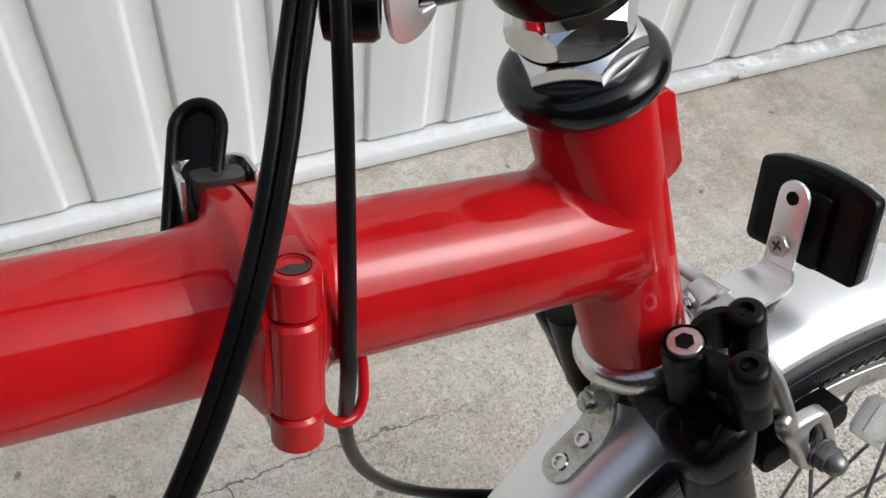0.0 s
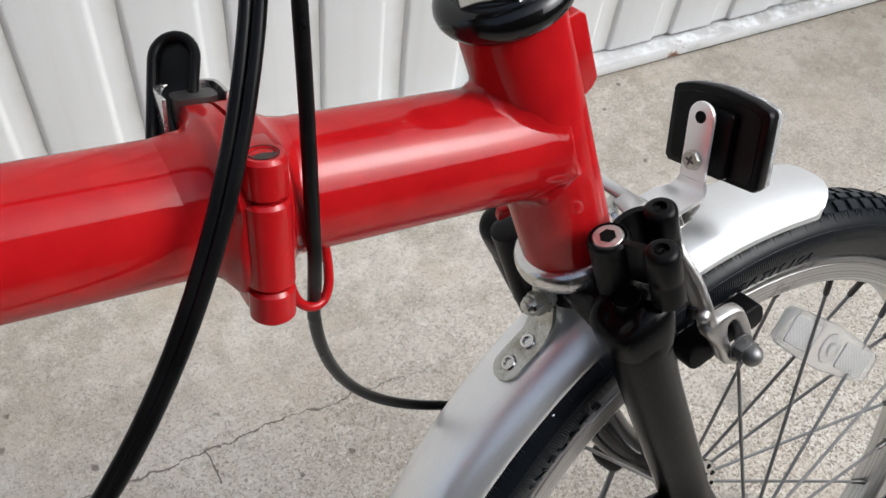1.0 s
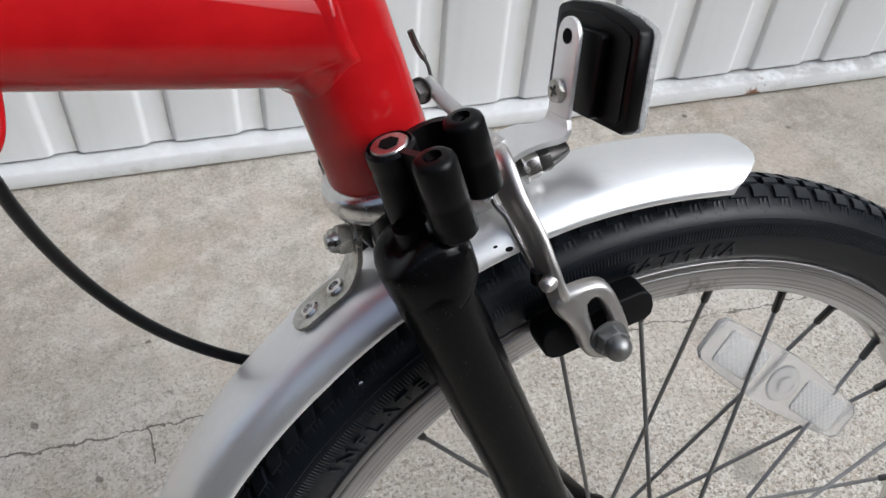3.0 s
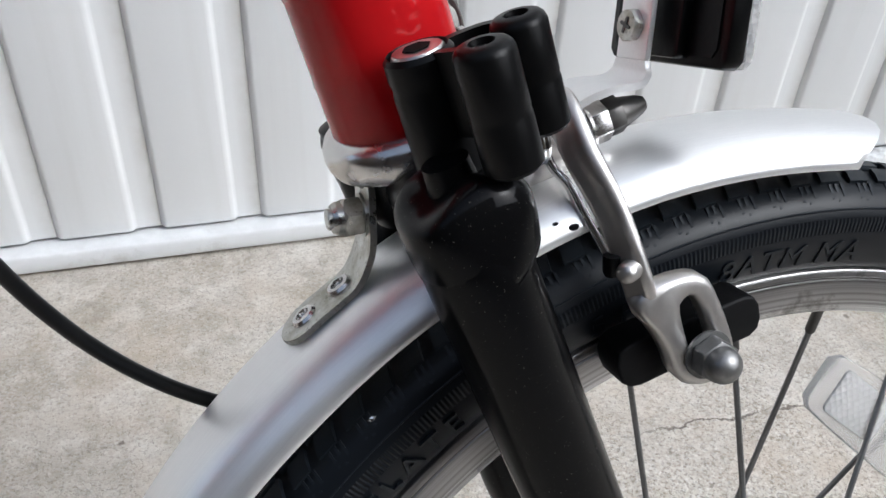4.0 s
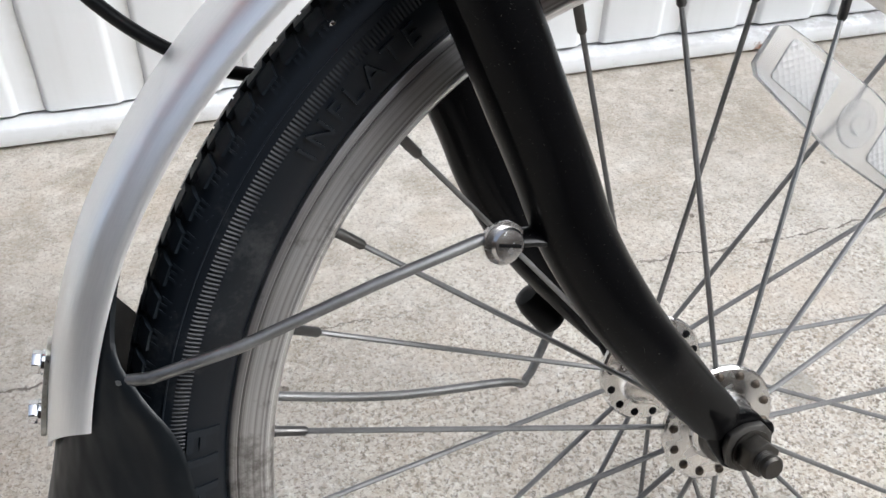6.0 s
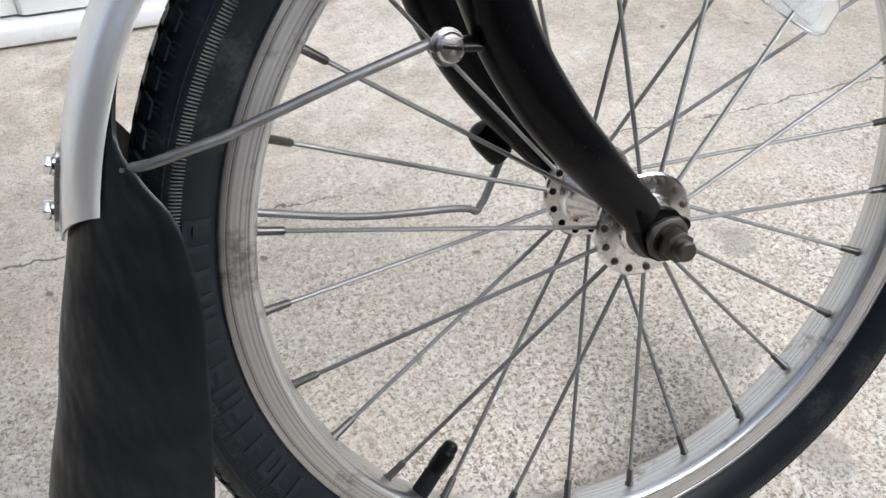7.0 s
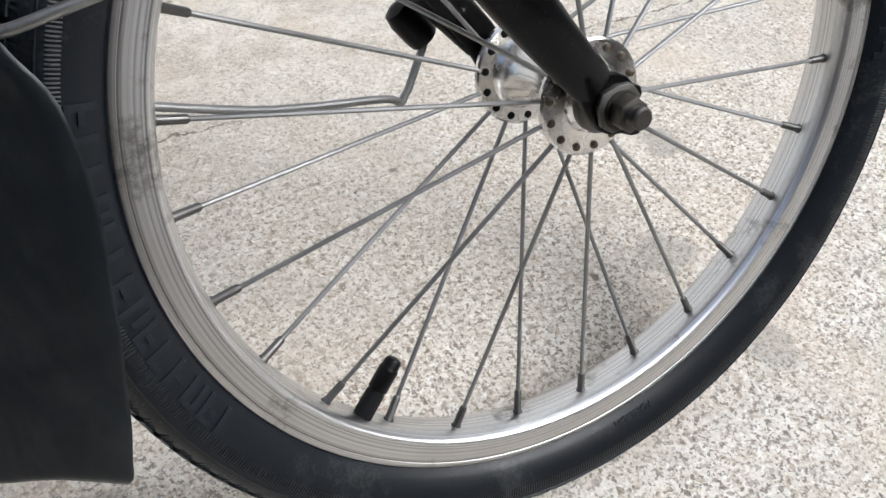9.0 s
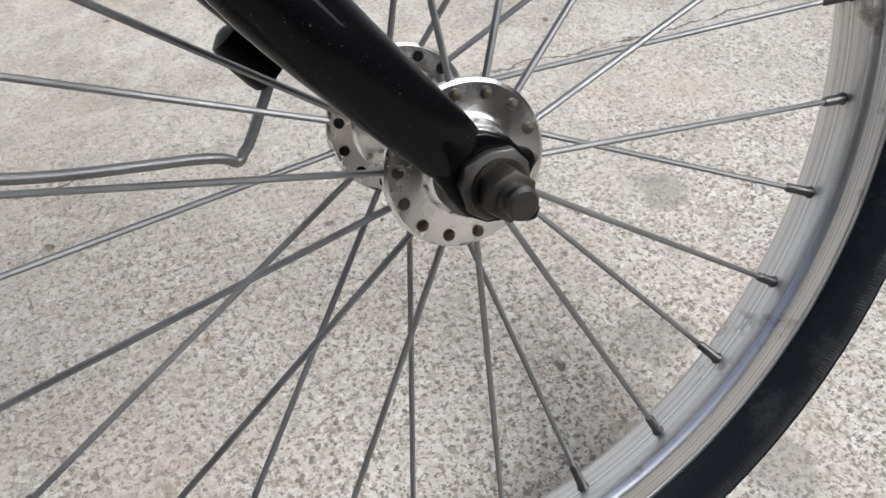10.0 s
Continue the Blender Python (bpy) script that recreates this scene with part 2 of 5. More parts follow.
    pit = m.math("MULTIPLY", pit, m.gray(worn, 0.3, 1.0, 0.2, 0.6))
    base = m.mix(m.math("MULTIPLY", pit, 0.6), base, (0.17, 0.14, 0.115))
    holes = m.node("TexVoronoi", ("Vector", v), ("Scale", 34.0), feature="F1")
    hole = m.math("MULTIPLY", m.gray(m.math("ADD", holes.outputs[0], m.math("MULTIPLY", grit, 0.22)), 1, 0, 0.17, 0.23), m.math("GREATER_THAN", m.node("SeparateColor", (0, holes.outputs["Color"])).outputs[1], 0.55))
    base = m.mix(m.math("MULTIPLY", hole, 0.75), base, (0.15, 0.125, 0.10))
    # broad shade painted in along the foot of the gate towards one end
    foot_shade = m.math("MULTIPLY", m.gray(m.math("ADD", x, m.math("MULTIPLY", big, 0.35)), 0, 1, 0.48, 0.95), m.gray(m.math("ADD", y, m.math("MULTIPLY", mid, 0.2)), 0, 1, 0.18, 0.50))
    base = m.mix(m.math("MULTIPLY", foot_shade, 0.55), base, (0.27, 0.235, 0.185))
    # small patches where a grey mortar was smeared
    wob = m.math("MULTIPLY", m.math("SUBTRACT", m.noise(v, 60.0, 4.0), 0.5), 0.022)
    for px, py, pr in ((0.209, 0.104, 0.016), (0.140, 0.018, 0.020), (0.146, -0.073, 0.017), (-0.235, 0.021, 0.018)):
        away = m.node("VectorMath", (0, v), (1, (px, py, 0.0)), op="DISTANCE").outputs["Value"]
        spot = m.gray(m.math("ADD", away, wob), 1, 0, pr * 0.75, pr * 1.15)
        base = m.mix(m.math("MULTIPLY", spot, 0.50), base, (0.28, 0.265, 0.235))
    # one long crack along the gate with a short branch
    wave = m.node("CombineXYZ", (0, m.math("MULTIPLY", x, 1.0)), (1, 0.37), (2, 0.0)).outputs[0]
    bend = m.math("ADD", m.math("MULTIPLY", m.math("SUBTRACT", m.noise(wave, 8.0, 2.0), 0.5), 0.022), m.math("ADD", m.math("MULTIPLY", m.math("SUBTRACT", m.noise(v, 55.0, 4.0), 0.5), 0.016), m.math("MULTIPLY", m.math("SUBTRACT", m.noise(v, 260.0, 3.0, 0.7), 0.5), 0.005)))
    run = m.math("ADD", m.math("MULTIPLY", x, -0.092), 0.2675)
    off = m.math("ABSOLUTE", m.math("SUBTRACT", m.math("ADD", run, bend), y))
    wide = m.gray(m.noise(v, 40.0, 4.0, 0.65), 0.0002, 0.0019, 0.36, 0.66)
    line = m.gray(m.math("DIVIDE", off, wide), 1, 0, 0.5, 1.2)
    # it closes for a stretch in the middle
    line = m.math("MULTIPLY", line, m.gray(m.math("ABSOLUTE", m.math("SUBTRACT", x, 0.06)), 0.12, 1.0, 0.07, 0.14))
    arm = m.math("ABSOLUTE", m.math("ADD", m.math("ADD", x, 0.232), m.math("MULTIPLY", bend, 0.6)))
    arm = m.math("MULTIPLY", m.gray(arm, 1, 0, 0.0003, 0.0011), m.math("MULTIPLY", m.math("GREATER_THAN", y, 0.256), m.math("LESS_THAN", y, 0.290)))
    line = m.math("MAXIMUM", line, arm)
    base = m.mix(m.math("MULTIPLY", line, 0.75), base, (0.12, 0.10, 0.08))
    m.set("Base Color", base)
    h = m.math("ADD", m.math("MULTIPLY", tone, m.math("MULTIPLY", worn, 0.5)), m.math("ADD", m.math("MULTIPLY", fine, 0.35), m.math("MULTIPLY", grit, 0.4)))
    h = m.math("SUBTRACT", h, m.math("ADD", m.math("MAXIMUM", m.math("MULTIPLY", pit, 0.9), hole), m.math("MULTIPLY", line, 1.4)))
    m.bump(m.math("ADD", m.math("SUBTRACT", h, m.math("MULTIPLY", grains, 0.45)), m.math("MULTIPLY", relief, 0.25)), 0.0013, 0.72)
    return m.mat


def white_enamel(name="white_painted_steel", dirt=1.0):
    m = Nodes(name, (0.80, 0.81, 0.81), 0.42)
    v = m.coords()
    sep = m.node("SeparateXYZ", (0, v))
    low = m.gray(sep.outputs[2], 1, 0, 0.012, 0.06)
    n1, n2 = m.noise(v, 24.0, 6.0, 0.7), m.noise(v, 150.0, 4.0, 0.6)
    streak = m.noise(m.scaled(v, (60, 60, 3)), 1.0, 4.0)
    base = m.mix(m.gray(streak, 0, 0.3, 0.5, 0.8), (0.82, 0.83, 0.83), (0.70, 0.70, 0.68))
    grime = m.gray(m.math("ADD", m.math("MULTIPLY", low, 0.30), m.math("MULTIPLY", n1, 0.8)), 0, 1, 0.76, 0.90)
    base = m.mix(m.math("MULTIPLY", grime, 0.4 * dirt), base, (0.30, 0.26, 0.21))
    # dust and painted shade in each seam's fold; dirt on the rail's top towards one end
    shaded_fold = m.math("FRACT", m.math("DIVIDE", sep.outputs[0], 0.0904))
    dust = m.math("MULTIPLY", m.gray(shaded_fold, 0, 1, 0.84, 0.985), m.gray(n1, 0.35, 0.8, 0.35, 0.65))
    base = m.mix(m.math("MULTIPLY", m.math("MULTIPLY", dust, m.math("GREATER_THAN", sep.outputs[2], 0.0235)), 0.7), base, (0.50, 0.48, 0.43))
    ledge = m.math("MULTIPLY", m.gray(m.math("ABSOLUTE", m.math("SUBTRACT", sep.outputs[2], 0.0215)), 1, 0, 0.0012, 0.0055), m.gray(sep.outputs[0], 0.10, 0.55, 0.40, 0.9))
    base = m.mix(m.math("MULTIPLY", ledge, m.gray(m.noise(v, 45.0, 5.0, 0.7), 0, 1, 0.36, 0.56)), base, (0.15, 0.125, 0.105))
    # rust grows round one seam
    at_seam = m.gray(m.math("ABSOLUTE", m.math("SUBTRACT", sep.outputs[0], 0.725)), 0.26, 0, 0.0, 0.035)
    rust = m.gray(m.math("ADD", m.math("ADD", at_seam, m.math("MULTIPLY", low, 0.20)), m.noise(v, 30.0, 5.0, 0.7)), 0, 1, 0.92, 1.0)
    base = m.mix(m.math("MULTIPLY", rust, dirt), base, (0.24, 0.10, 0.045))
    m.set("Base Color", base)
    m.set("Roughness", m.gray(n2, 0.34, 0.55))
    m.bump(m.noise(v, 12.0, 3.0), 0.002, 0.12)
    return m.mat


def wall_render():
    # dark brown, so that the added unseen walls give dark, warm reflections
    m = Nodes("brown_wall_render", (0.075, 0.058, 0.044), 0.9, 0.0, Specular_IOR_Level=0.15)
    v = m.coords()
    m.set("Base Color", m.mix(m.gray(m.noise(v, 2.5, 6.0, 0.65), 0, 1, 0.35, 0.65), (0.055, 0.042, 0.032), (0.095, 0.075, 0.058)))
    m.bump(m.noise(v, 60.0, 4.0), 0.002, 0.4)
    return m.mat


def clear_plastic(name, tint=(0.96, 0.96, 0.96), grid=0.0):
    """Clear plastic whose fine ribs make it look milky."""
    m = Nodes(name, tint, 0.18, 0.0, Transmission_Weight=0.70 if grid else 0.84, IOR=1.30)
    v = m.coords()
    m.set("Roughness", m.gray(m.noise(v, 90.0), 0.16, 0.30))
    if grid:
        cells = m.node("TexVoronoi", ("Vector", v), ("Scale", 420.0), ("Randomness", 0.15), feature="F1")
        m.bump(cells.outputs[0], 0.0008, grid)
    else:
        m.bump(m.noise(v, 60.0), 0.0004, 0.3)
    return m.mat


RED, BLACK = red_paint(), gloss_black()
PLASTIC, RUBBER, CABLE = matt_black("black_plastic", 0.0035, 0.32, 400.0, 0.17), tyre_rubber(), matt_black("cable_housing", 0.0045, 0.30, 250.0, 0.22)
RING = matt_black("glossy_black_rubber", 0.004, 0.16, 120.0, 0.5)
# paler tyre rubber: wear plus the sheen of raised parts, put into the colour
WORN_LIT = tyre_rubber("worn_lit_raised_rubber", (0.0095, 0.0125, 0.0165))
FLAP = rubber_sheet()
PAD = matt_black("brake_rubber", 0.006, 0.5)
GUARD = brushed_guard()
FORGED = metal("forged_aluminium", (0.64, 0.62, 0.60), 0.32, 0.48, 160.0)
CHROME = metal("chrome", (0.80, 0.80, 0.80), 0.04, 0.12, 90.0)
SATIN = metal("satin_chrome", (0.70, 0.68, 0.66), 0.16, 0.30, 240.0, dirt=0.3)
ZINC = mottled_zinc()
STEEL = metal("galvanised_spoke_steel", (0.27, 0.268, 0.265), 0.36, 0.6, 700.0, dirt=0.5)
RUSTY = metal("rusty_spoke_head_steel", (0.13, 0.105, 0.082), 0.35, 0.6, 500.0, dirt=0.5)
WASHER = metal("worn_dark_washer", (0.11, 0.104, 0.096), 0.36, 0.6, 300.0, dirt=0.5)
DULL = metal("dull_nut_steel", (0.13, 0.125, 0.12), 0.30, 0.55, 200.0, dirt=0.3)
GREASY = metal("greasy_axle_steel", (0.085, 0.078, 0.069), 0.32, 0.55, 260.0, dirt=0.5)
HUB = metal("polished_hub_aluminium", (0.78, 0.76, 0.73), 0.16, 0.32, 120.0)
RIM = rim_metal()
CLEAR, PRISMS = clear_plastic("clear_reflector_plastic"), clear_plastic("prismatic_plastic", (0.96, 0.96, 0.96), 0.8)
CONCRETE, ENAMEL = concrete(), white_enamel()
RENDER_COAT = wall_render()
JOINT = matt_black("dirty_joint", 0.28, 0.8, 60.0)
DARK = matt_black("dark_bore", 0.004, 0.8)


# ---- mesh helpers ----
def V(*a):
    return Vector(a if len(a) > 1 else a[0])


def frame_of(axis):
    axis = V(axis).normalized()
    side = axis.cross(V(0, 0, 1) if abs(axis.z) < 0.9 else V(0, 1, 0)).normalized()
    return side, axis.cross(side).normalized(), axis


def bezier(c, n=24):
    c = [V(p) for p in c]
    out = []
    for i in range(n + 1):
        s = i / n
        out.append(c[0] * (1 - s) ** 3 + c[1] * 3 * s * (1 - s) ** 2 + c[2] * 3 * s * s * (1 - s) + c[3] * s ** 3)
    return out


def smooth_path(pts, n=8):
    """A Catmull-Rom line through the points."""
    p = [V(q) for q in pts]
    p = [p[0] * 2 - p[1]] + p + [p[-1] * 2 - p[-2]]
    out = []
    for i in range(1, len(p) - 2):
        for k in range(n):
            s = k / n
            out.append(0.5 * (2 * p[i] + (p[i + 1] - p[i - 1]) * s + (2 * p[i - 1] - 5 * p[i] + 4 * p[i + 1] - p[i + 2]) * s * s + (3 * p[i] - p[i - 1] - 3 * p[i + 1] + p[i + 2]) * s ** 3))
    return out + [p[-2]]


def bridge(bm, rings, closed=True, mat=0):
    n = len(rings[0])
    for a, b in zip(rings, rings[1:]):
        for i in range(n if closed else n - 1):
            j = (i + 1) % n
            bm.faces.new((a[i], a[j], b[j], b[i])).material_index = mat


def sweep(bm, pts, section, up=None, caps=True, mat=0):
    """Sweeps a closed outline of (side, up, scale-free) points along a line; section(k, s) gives it, s from 0 to 1."""
    pts = [V(p) for p in pts]
    rings, side = [], None
    for k, p in enumerate(pts):
        t = (pts[min(k + 1, len(pts) - 1)] - pts[max(k - 1, 0)]).normalized()
        if side is None:
            side = (t.cross(V(up)) if up else frame_of(t)[0]).normalized()
        side = (side - t * side.dot(t)).normalized()
        nrm = side.cross(t).normalized()
        rings.append([bm.verts.new(p + side * a + nrm * b) for a, b in section(k / (len(pts) - 1))])
    bridge(bm, rings, mat=mat)
    if caps:
        bm.faces.new(rings[0][::-1]).material_index = mat
        bm.faces.new(rings[-1]).material_index = mat
    return bm


def circle(r, seg=16, squash=1.0):
    return [(r * math.cos(2 * math.pi * i / seg), squash * r * math.sin(2 * math.pi * i / seg)) for i in range(seg)]


def tube(bm, pts, r, seg=16, caps=True, up=None, squash=1.0, mat=0):
    f = r if callable(r) else (lambda s: r)
    return sweep(bm, pts, lambda s: circle(f(s), seg, squash), up, caps, mat)


def lathe(bm, origin, axis, profile, seg=40, loop=False, mat=0):
    """Turns (radius, height) points about an axis."""
    o, (u, v, w) = V(origin), frame_of(axis)
    rings = []
    for r, h in profile:
        rings.append([bm.verts.new(o + w * h + (u * math.cos(2 * math.pi * i / seg) + v * math.sin(2 * math.pi * i / seg)) * max(r, 1e-5)) for i in range(seg)])
    bridge(bm, rings + ([rings[0]] if loop else []), mat=mat)
    if not loop:
        bm.faces.new(rings[0][::-1]).material_index = mat
        bm.faces.new(rings[-1]).material_index = mat
    return bm


def prism(bm, outline, origin, ex, ey, depth, bevel=0.0, seg=2, mat=0):
    """A plate: an outline in the plane of ex and ey, thickened by depth along ex x ey, its edges rounded."""
    o, ex, ey = V(origin), V(ex).normalized(), V(ey).normalized()
    n = ex.cross(ey).normalized()
    tmp = bmesh.new()
    a = [tmp.verts.new(o + ex * x + ey * y) for x, y in outline]
    b = [tmp.verts.new(v.co + n * depth) for v in a]
    tmp.faces.new(a[::-1])
    tmp.faces.new(b)
    for i in range(len(a)):
        j = (i + 1) % len(a)
        tmp.faces.new((a[i], a[j], b[j], b[i]))
    bmesh.ops.recalc_face_normals(tmp, faces=tmp.faces)
    if bevel:
        rim = [e for e in tmp.edges if len(e.link_faces) == 2 and e.calc_face_angle(0) > 0.7]
        bmesh.ops.bevel(tmp, geom=rim, offset=bevel, segments=seg, affect="EDGES", profile=0.5, clamp_overlap=True)
    join(bm, tmp, mat)
    return bm


def join(bm, tmp, mat=0):
    made = {v: bm.verts.new(v.co) for v in tmp.verts}
    for f in tmp.faces:
        bm.faces.new([made[v] for v in f.verts]).material_index = mat
    tmp.free()


def rounded(w, h, r, n=5, cx=0.0, cy=0.0):
    out = []
    for x, y, a0 in ((w / 2 - r, h / 2 - r, 0), (-w / 2 + r, h / 2 - r, 90), (-w / 2 + r, -h / 2 + r, 180), (w / 2 - r, -h / 2 + r, 270)):
        for i in range(n + 1):
            a = radians(a0 + 90 * i / n)
            out.append((cx + x + r * math.cos(a), cy + y + r * math.sin(a)))
    return out


def hexnut(bm, origin, axis, af, h, dome=0.0, turn=0.0, washer=0.0, mat=0):
    """A six-sided nut on a washer, with a domed cap if asked."""
    o, (u, v, w) = V(origin), frame_of(axis)
    if washer:
        lathe(bm, o, w, ((washer * 0.6, 0), (washer, 0), (washer, 0.0009), (washer * 0.6, 0.0009)), 28, mat=mat)
        o = o + w * 0.0009
    out = [(af / 1.732 * math.cos(radians(60 * i + turn)), af / 1.732 * math.sin(radians(60 * i + turn))) for i in range(6)]
    prism(bm, out, o, u, v, h, af * 0.05, 2, mat)
    if dome:
        r = af * 0.46
        lathe(bm, o + w * h, w, [(r, -0.0002), (r, dome * 0.3)] + [(r * math.cos(a), dome * 0.3 + dome * 0.7 * math.sin(a)) for a in (0.3, 0.6, 0.9, 1.2, 1.45)], 24, mat=mat)
    return bm


def turned_nut(bm, origin, axis, af, h, turn=0.0, cut=0.55):
    """A six-sided nut whose corners are turned down to a cone at both ends."""
    o, (u, v, w) = V(origin), frame_of(axis)
    n = 72
    rings = [[], [], [], [], [], []]
    for i in range(n):
        q = 2 * math.pi * i / n
        d = u * math.cos(q + radians(turn)) + v * math.sin(q + radians(turn))
        near = (q + math.pi / 6) % (math.pi / 3) - math.pi / 6
        r = af / 2 / math.cos(math.pi / 6 - abs(near))
        fall = 0.0002 + (r - af * 0.5) * cut * 1.6
        for ring, (rad, z) in zip(rings, ((af * 0.36, 0.0), (af * 0.492, 0.0), (r, fall), (r, h - fall), (af * 0.492, h), (af * 0.36, h))):
            ring.append(bm.verts.new(o + d * rad + w * z))
    bridge(bm, rings)
    bm.faces.new(rings[0][::-1])
    bm.faces.new(rings[-1])
    return bm


def part(name, bm, material, parent, label="", angle=38.0):
    """Links a bmesh as one mesh object under a thing or a part."""
    bmesh.ops.recalc_face_normals(bm, faces=bm.faces)
    me = bpy.data.meshes.new(name)
    bm.to_mesh(me)
    bm.free()
    for mat in material if isinstance(material, (tuple, list)) else (material,):
        me.materials.append(mat)
    me.polygons.foreach_set("use_smooth", [True] * len(me.polygons))
    me.set_sharp_from_angle(angle=radians(angle))
    ob = new(name, me)
    ob.parent = parent
    if label:
        tagged(ob, label)
    return ob


def group_part(name, parent, label=""):
    ob = new(name)
    ob.empty_display_size = 0.02
    ob.parent = parent
    if label:
        tagged(ob, label)
    return ob


def B():
    return bmesh.new()


# ---- the ground and the gate ----
def ground():
    bm = B()
    xs = [-60, -12, -4, -1.6] + [-1.2 + 0.06 * i for i in range(47)] + [2.2, 4, 12, 60]
    ys = [-60, -12, -4, -1.6] + [-1.0 + 0.06 * i for i in range(29)] + [1.2, 4, 12, 60]
    rows = [[bm.verts.new((x, y, 0.0015 * (noise.noise(V(x * 5, y * 5, 0)) if abs(x) < 2.5 and abs(y) < 1.5 and math.hypot(x, y) > 0.25 else 0.0))) for x in xs] for y in ys]
    for a, b in zip(rows, rows[1:]):
        for i in range(len(xs) - 1):
            bm.faces.new((a[i], a[i + 1], b[i + 1], b[i]))
    ob = part("ground", bm, CONCRETE, None)
    tagged(ob, "rough grey concrete yard with worn grit and fine cracks", "ground", kind="structure")


GATE = pose(-0.2471, 0.5990, 0.0, 0, 0, -6.56)
PITCH = 0.0904


def gate():
    """A gate of white ribbed sheet steel on a bottom rail: along its own x, facing its own -y."""
    top = Matrix.Translation(GATE.translation) @ GATE.to_3x3().to_4x4()
    gate_ob = new("steel_gate")
    gate_ob.matrix_world = top
    tagged(gate_ob, "white painted ribbed steel gate with rust along its rail", "gate", kind="structure")
    lo, hi = -12, 34
    for k in range(lo, hi):
        # a flat pan and a square groove that ends at the seam
        prof = [(0.0001, 0.0046), (0.0008, 0.0040), (0.0018, 0.0026), (0.0030, 0.0012), (0.0042, 0.0004), (0.0060, 0.0), (0.0620, 0.0), (0.0645, 0.0004), (0.0665, 0.0019), (0.0682, 0.0034), (0.0700, 0.0039), (0.0880, 0.0042), (PITCH - 0.0001, 0.0045)]
        bm = B()
        rows = [[bm.verts.new((k * PITCH + x, y, z)) for x, y in prof + [(x, y + 0.0012) for x, y in reversed(prof)]] for z in (0.0240, 2.25)]
        bridge(bm, rows)
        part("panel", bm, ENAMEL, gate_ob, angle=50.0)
    L0, L1 = lo * PITCH, hi * PITCH
    bm = B()
    prism(bm, [(-0.0180, 0.004), (-0.0185, 0.007), (-0.0175, 0.0175), (-0.0155, 0.0205), (0.018, 0.0210), (0.018, 0.004)], (L0, 0, 0), (0, 1, 0), (0, 0, 1), L1 - L0, 0.0012)
    part("bottom_rail", bm, ENAMEL, gate_ob, "chipped white rail with rust stains")
    bm = B()
    prism(bm, [(0.0105, 0.0205), (0.0130, 0.0205), (0.0130, 2.25), (0.0105, 2.25)], (L0, 0, 0), (0, 1, 0), (0, 0, 1), L1 - L0)
    part("backing", bm, JOINT, gate_ob, "dirty backing sheet in the joints")
    bm = B()
    prism(bm, rounded(0.06, 0.06, 0.006), (L0, 0.03, 2.25), (0, 1, 0), (0, 0, 1), L1 - L0)
    part("top_rail", bm, ENAMEL, gate_ob)


def unseen_walls():
    """Plain unseen walls and a canopy, added to block sky and darken reflections."""
    bm = B()
    prism(bm, [(-14, 0), (14, 0), (14, 2.1), (-14, 2.1)], (0, -5.0, 0), (1, 0, 0), (0, 0, 1), 0.2)
    ob = part("unseen_wall_far", bm, RENDER_COAT, None)
    tagged(ob, "unseen plain brown wall added to shape the light", "wall", kind="structure")
    bm = B()
    prism(bm, [(-4.0, 0), (4.0, 0), (4.0, 1.3), (0.56, 1.3), (0.56, 3.0), (-4.0, 3.0)], (0, -1.90, 0), (1, 0, 0), (0, 0, 1), 0.2)
    ob = part("unseen_wall_near", bm, RENDER_COAT, None)
    tagged(ob, "unseen plain brown wall added to darken reflections", "wall", kind="structure")
    for name, x in (("unseen_wall_left", -3.4), ("unseen_wall_right", 3.2)):
        bm = B()
        prism(bm, [(-1.9, 0), (0.9, 0), (0.9, 2.2), (-1.9, 2.2)], (x, 0, 0), (0, 1, 0), (0, 0, 1), 0.2)
        ob = part(name, bm, RENDER_COAT, None)
        tagged(ob, "unseen plain brown side wall added to darken reflections", "wall", kind="structure")
    # canopy out of view, added to cut off the sky above the gate
    bm = B()
    prism(bm, [(-7, 0.42), (7, 0.42), (7, 1.4), (-7, 1.4)], (0, 0, 2.42), (1, 0, 0), (0, 1, 0), 0.06)
    ob = part("unseen_canopy", bm, RENDER_COAT, None)
    tagged(ob, "unseen plain brown canopy added over the gate to block sky", "roof", kind="structure")


ground()
gate()
unseen_walls()

# ---- the bicycle: all its parts are given in the wheel's own frame, x ahead, y to its left, z up the wheel ----
LEAN = Matrix(((0.99766, 0.023857, -0.064076, 0), (0.0, 0.937151, 0.348925, 0), (0.068373, -0.348108, 0.934958, 0.2024), (0, 0, 0, 1)))
bike = new("folding_bicycle")
bike.empty_display_size = 0.1
bike.matrix_world = LEAN
tagged(bike, "red folding bicycle with small front wheel leaning on concrete", "bicycle")
Y0 = 0.001
HEAD_A, HEAD_B = V(-0.0913, -0.0001, 0.2855), V(-0.1061, -0.0055, 0.3720)
HK = (HEAD_B - HEAD_A).normalized()


def head(s):
    """A point of the steering axis, s metres above its lower mark."""
    return HEAD_A + HK * s


def polar(r, deg, y=0.0):
    return V(r * math.cos(radians(deg)), y, r * math.sin(radians(deg)))


# -- front wheel --
wheel = group_part("front_wheel", bike, "small spoked wheel with black tyre")
NIP0, NIPD, NIP_R = 163.57, 360 / 28, 0.168


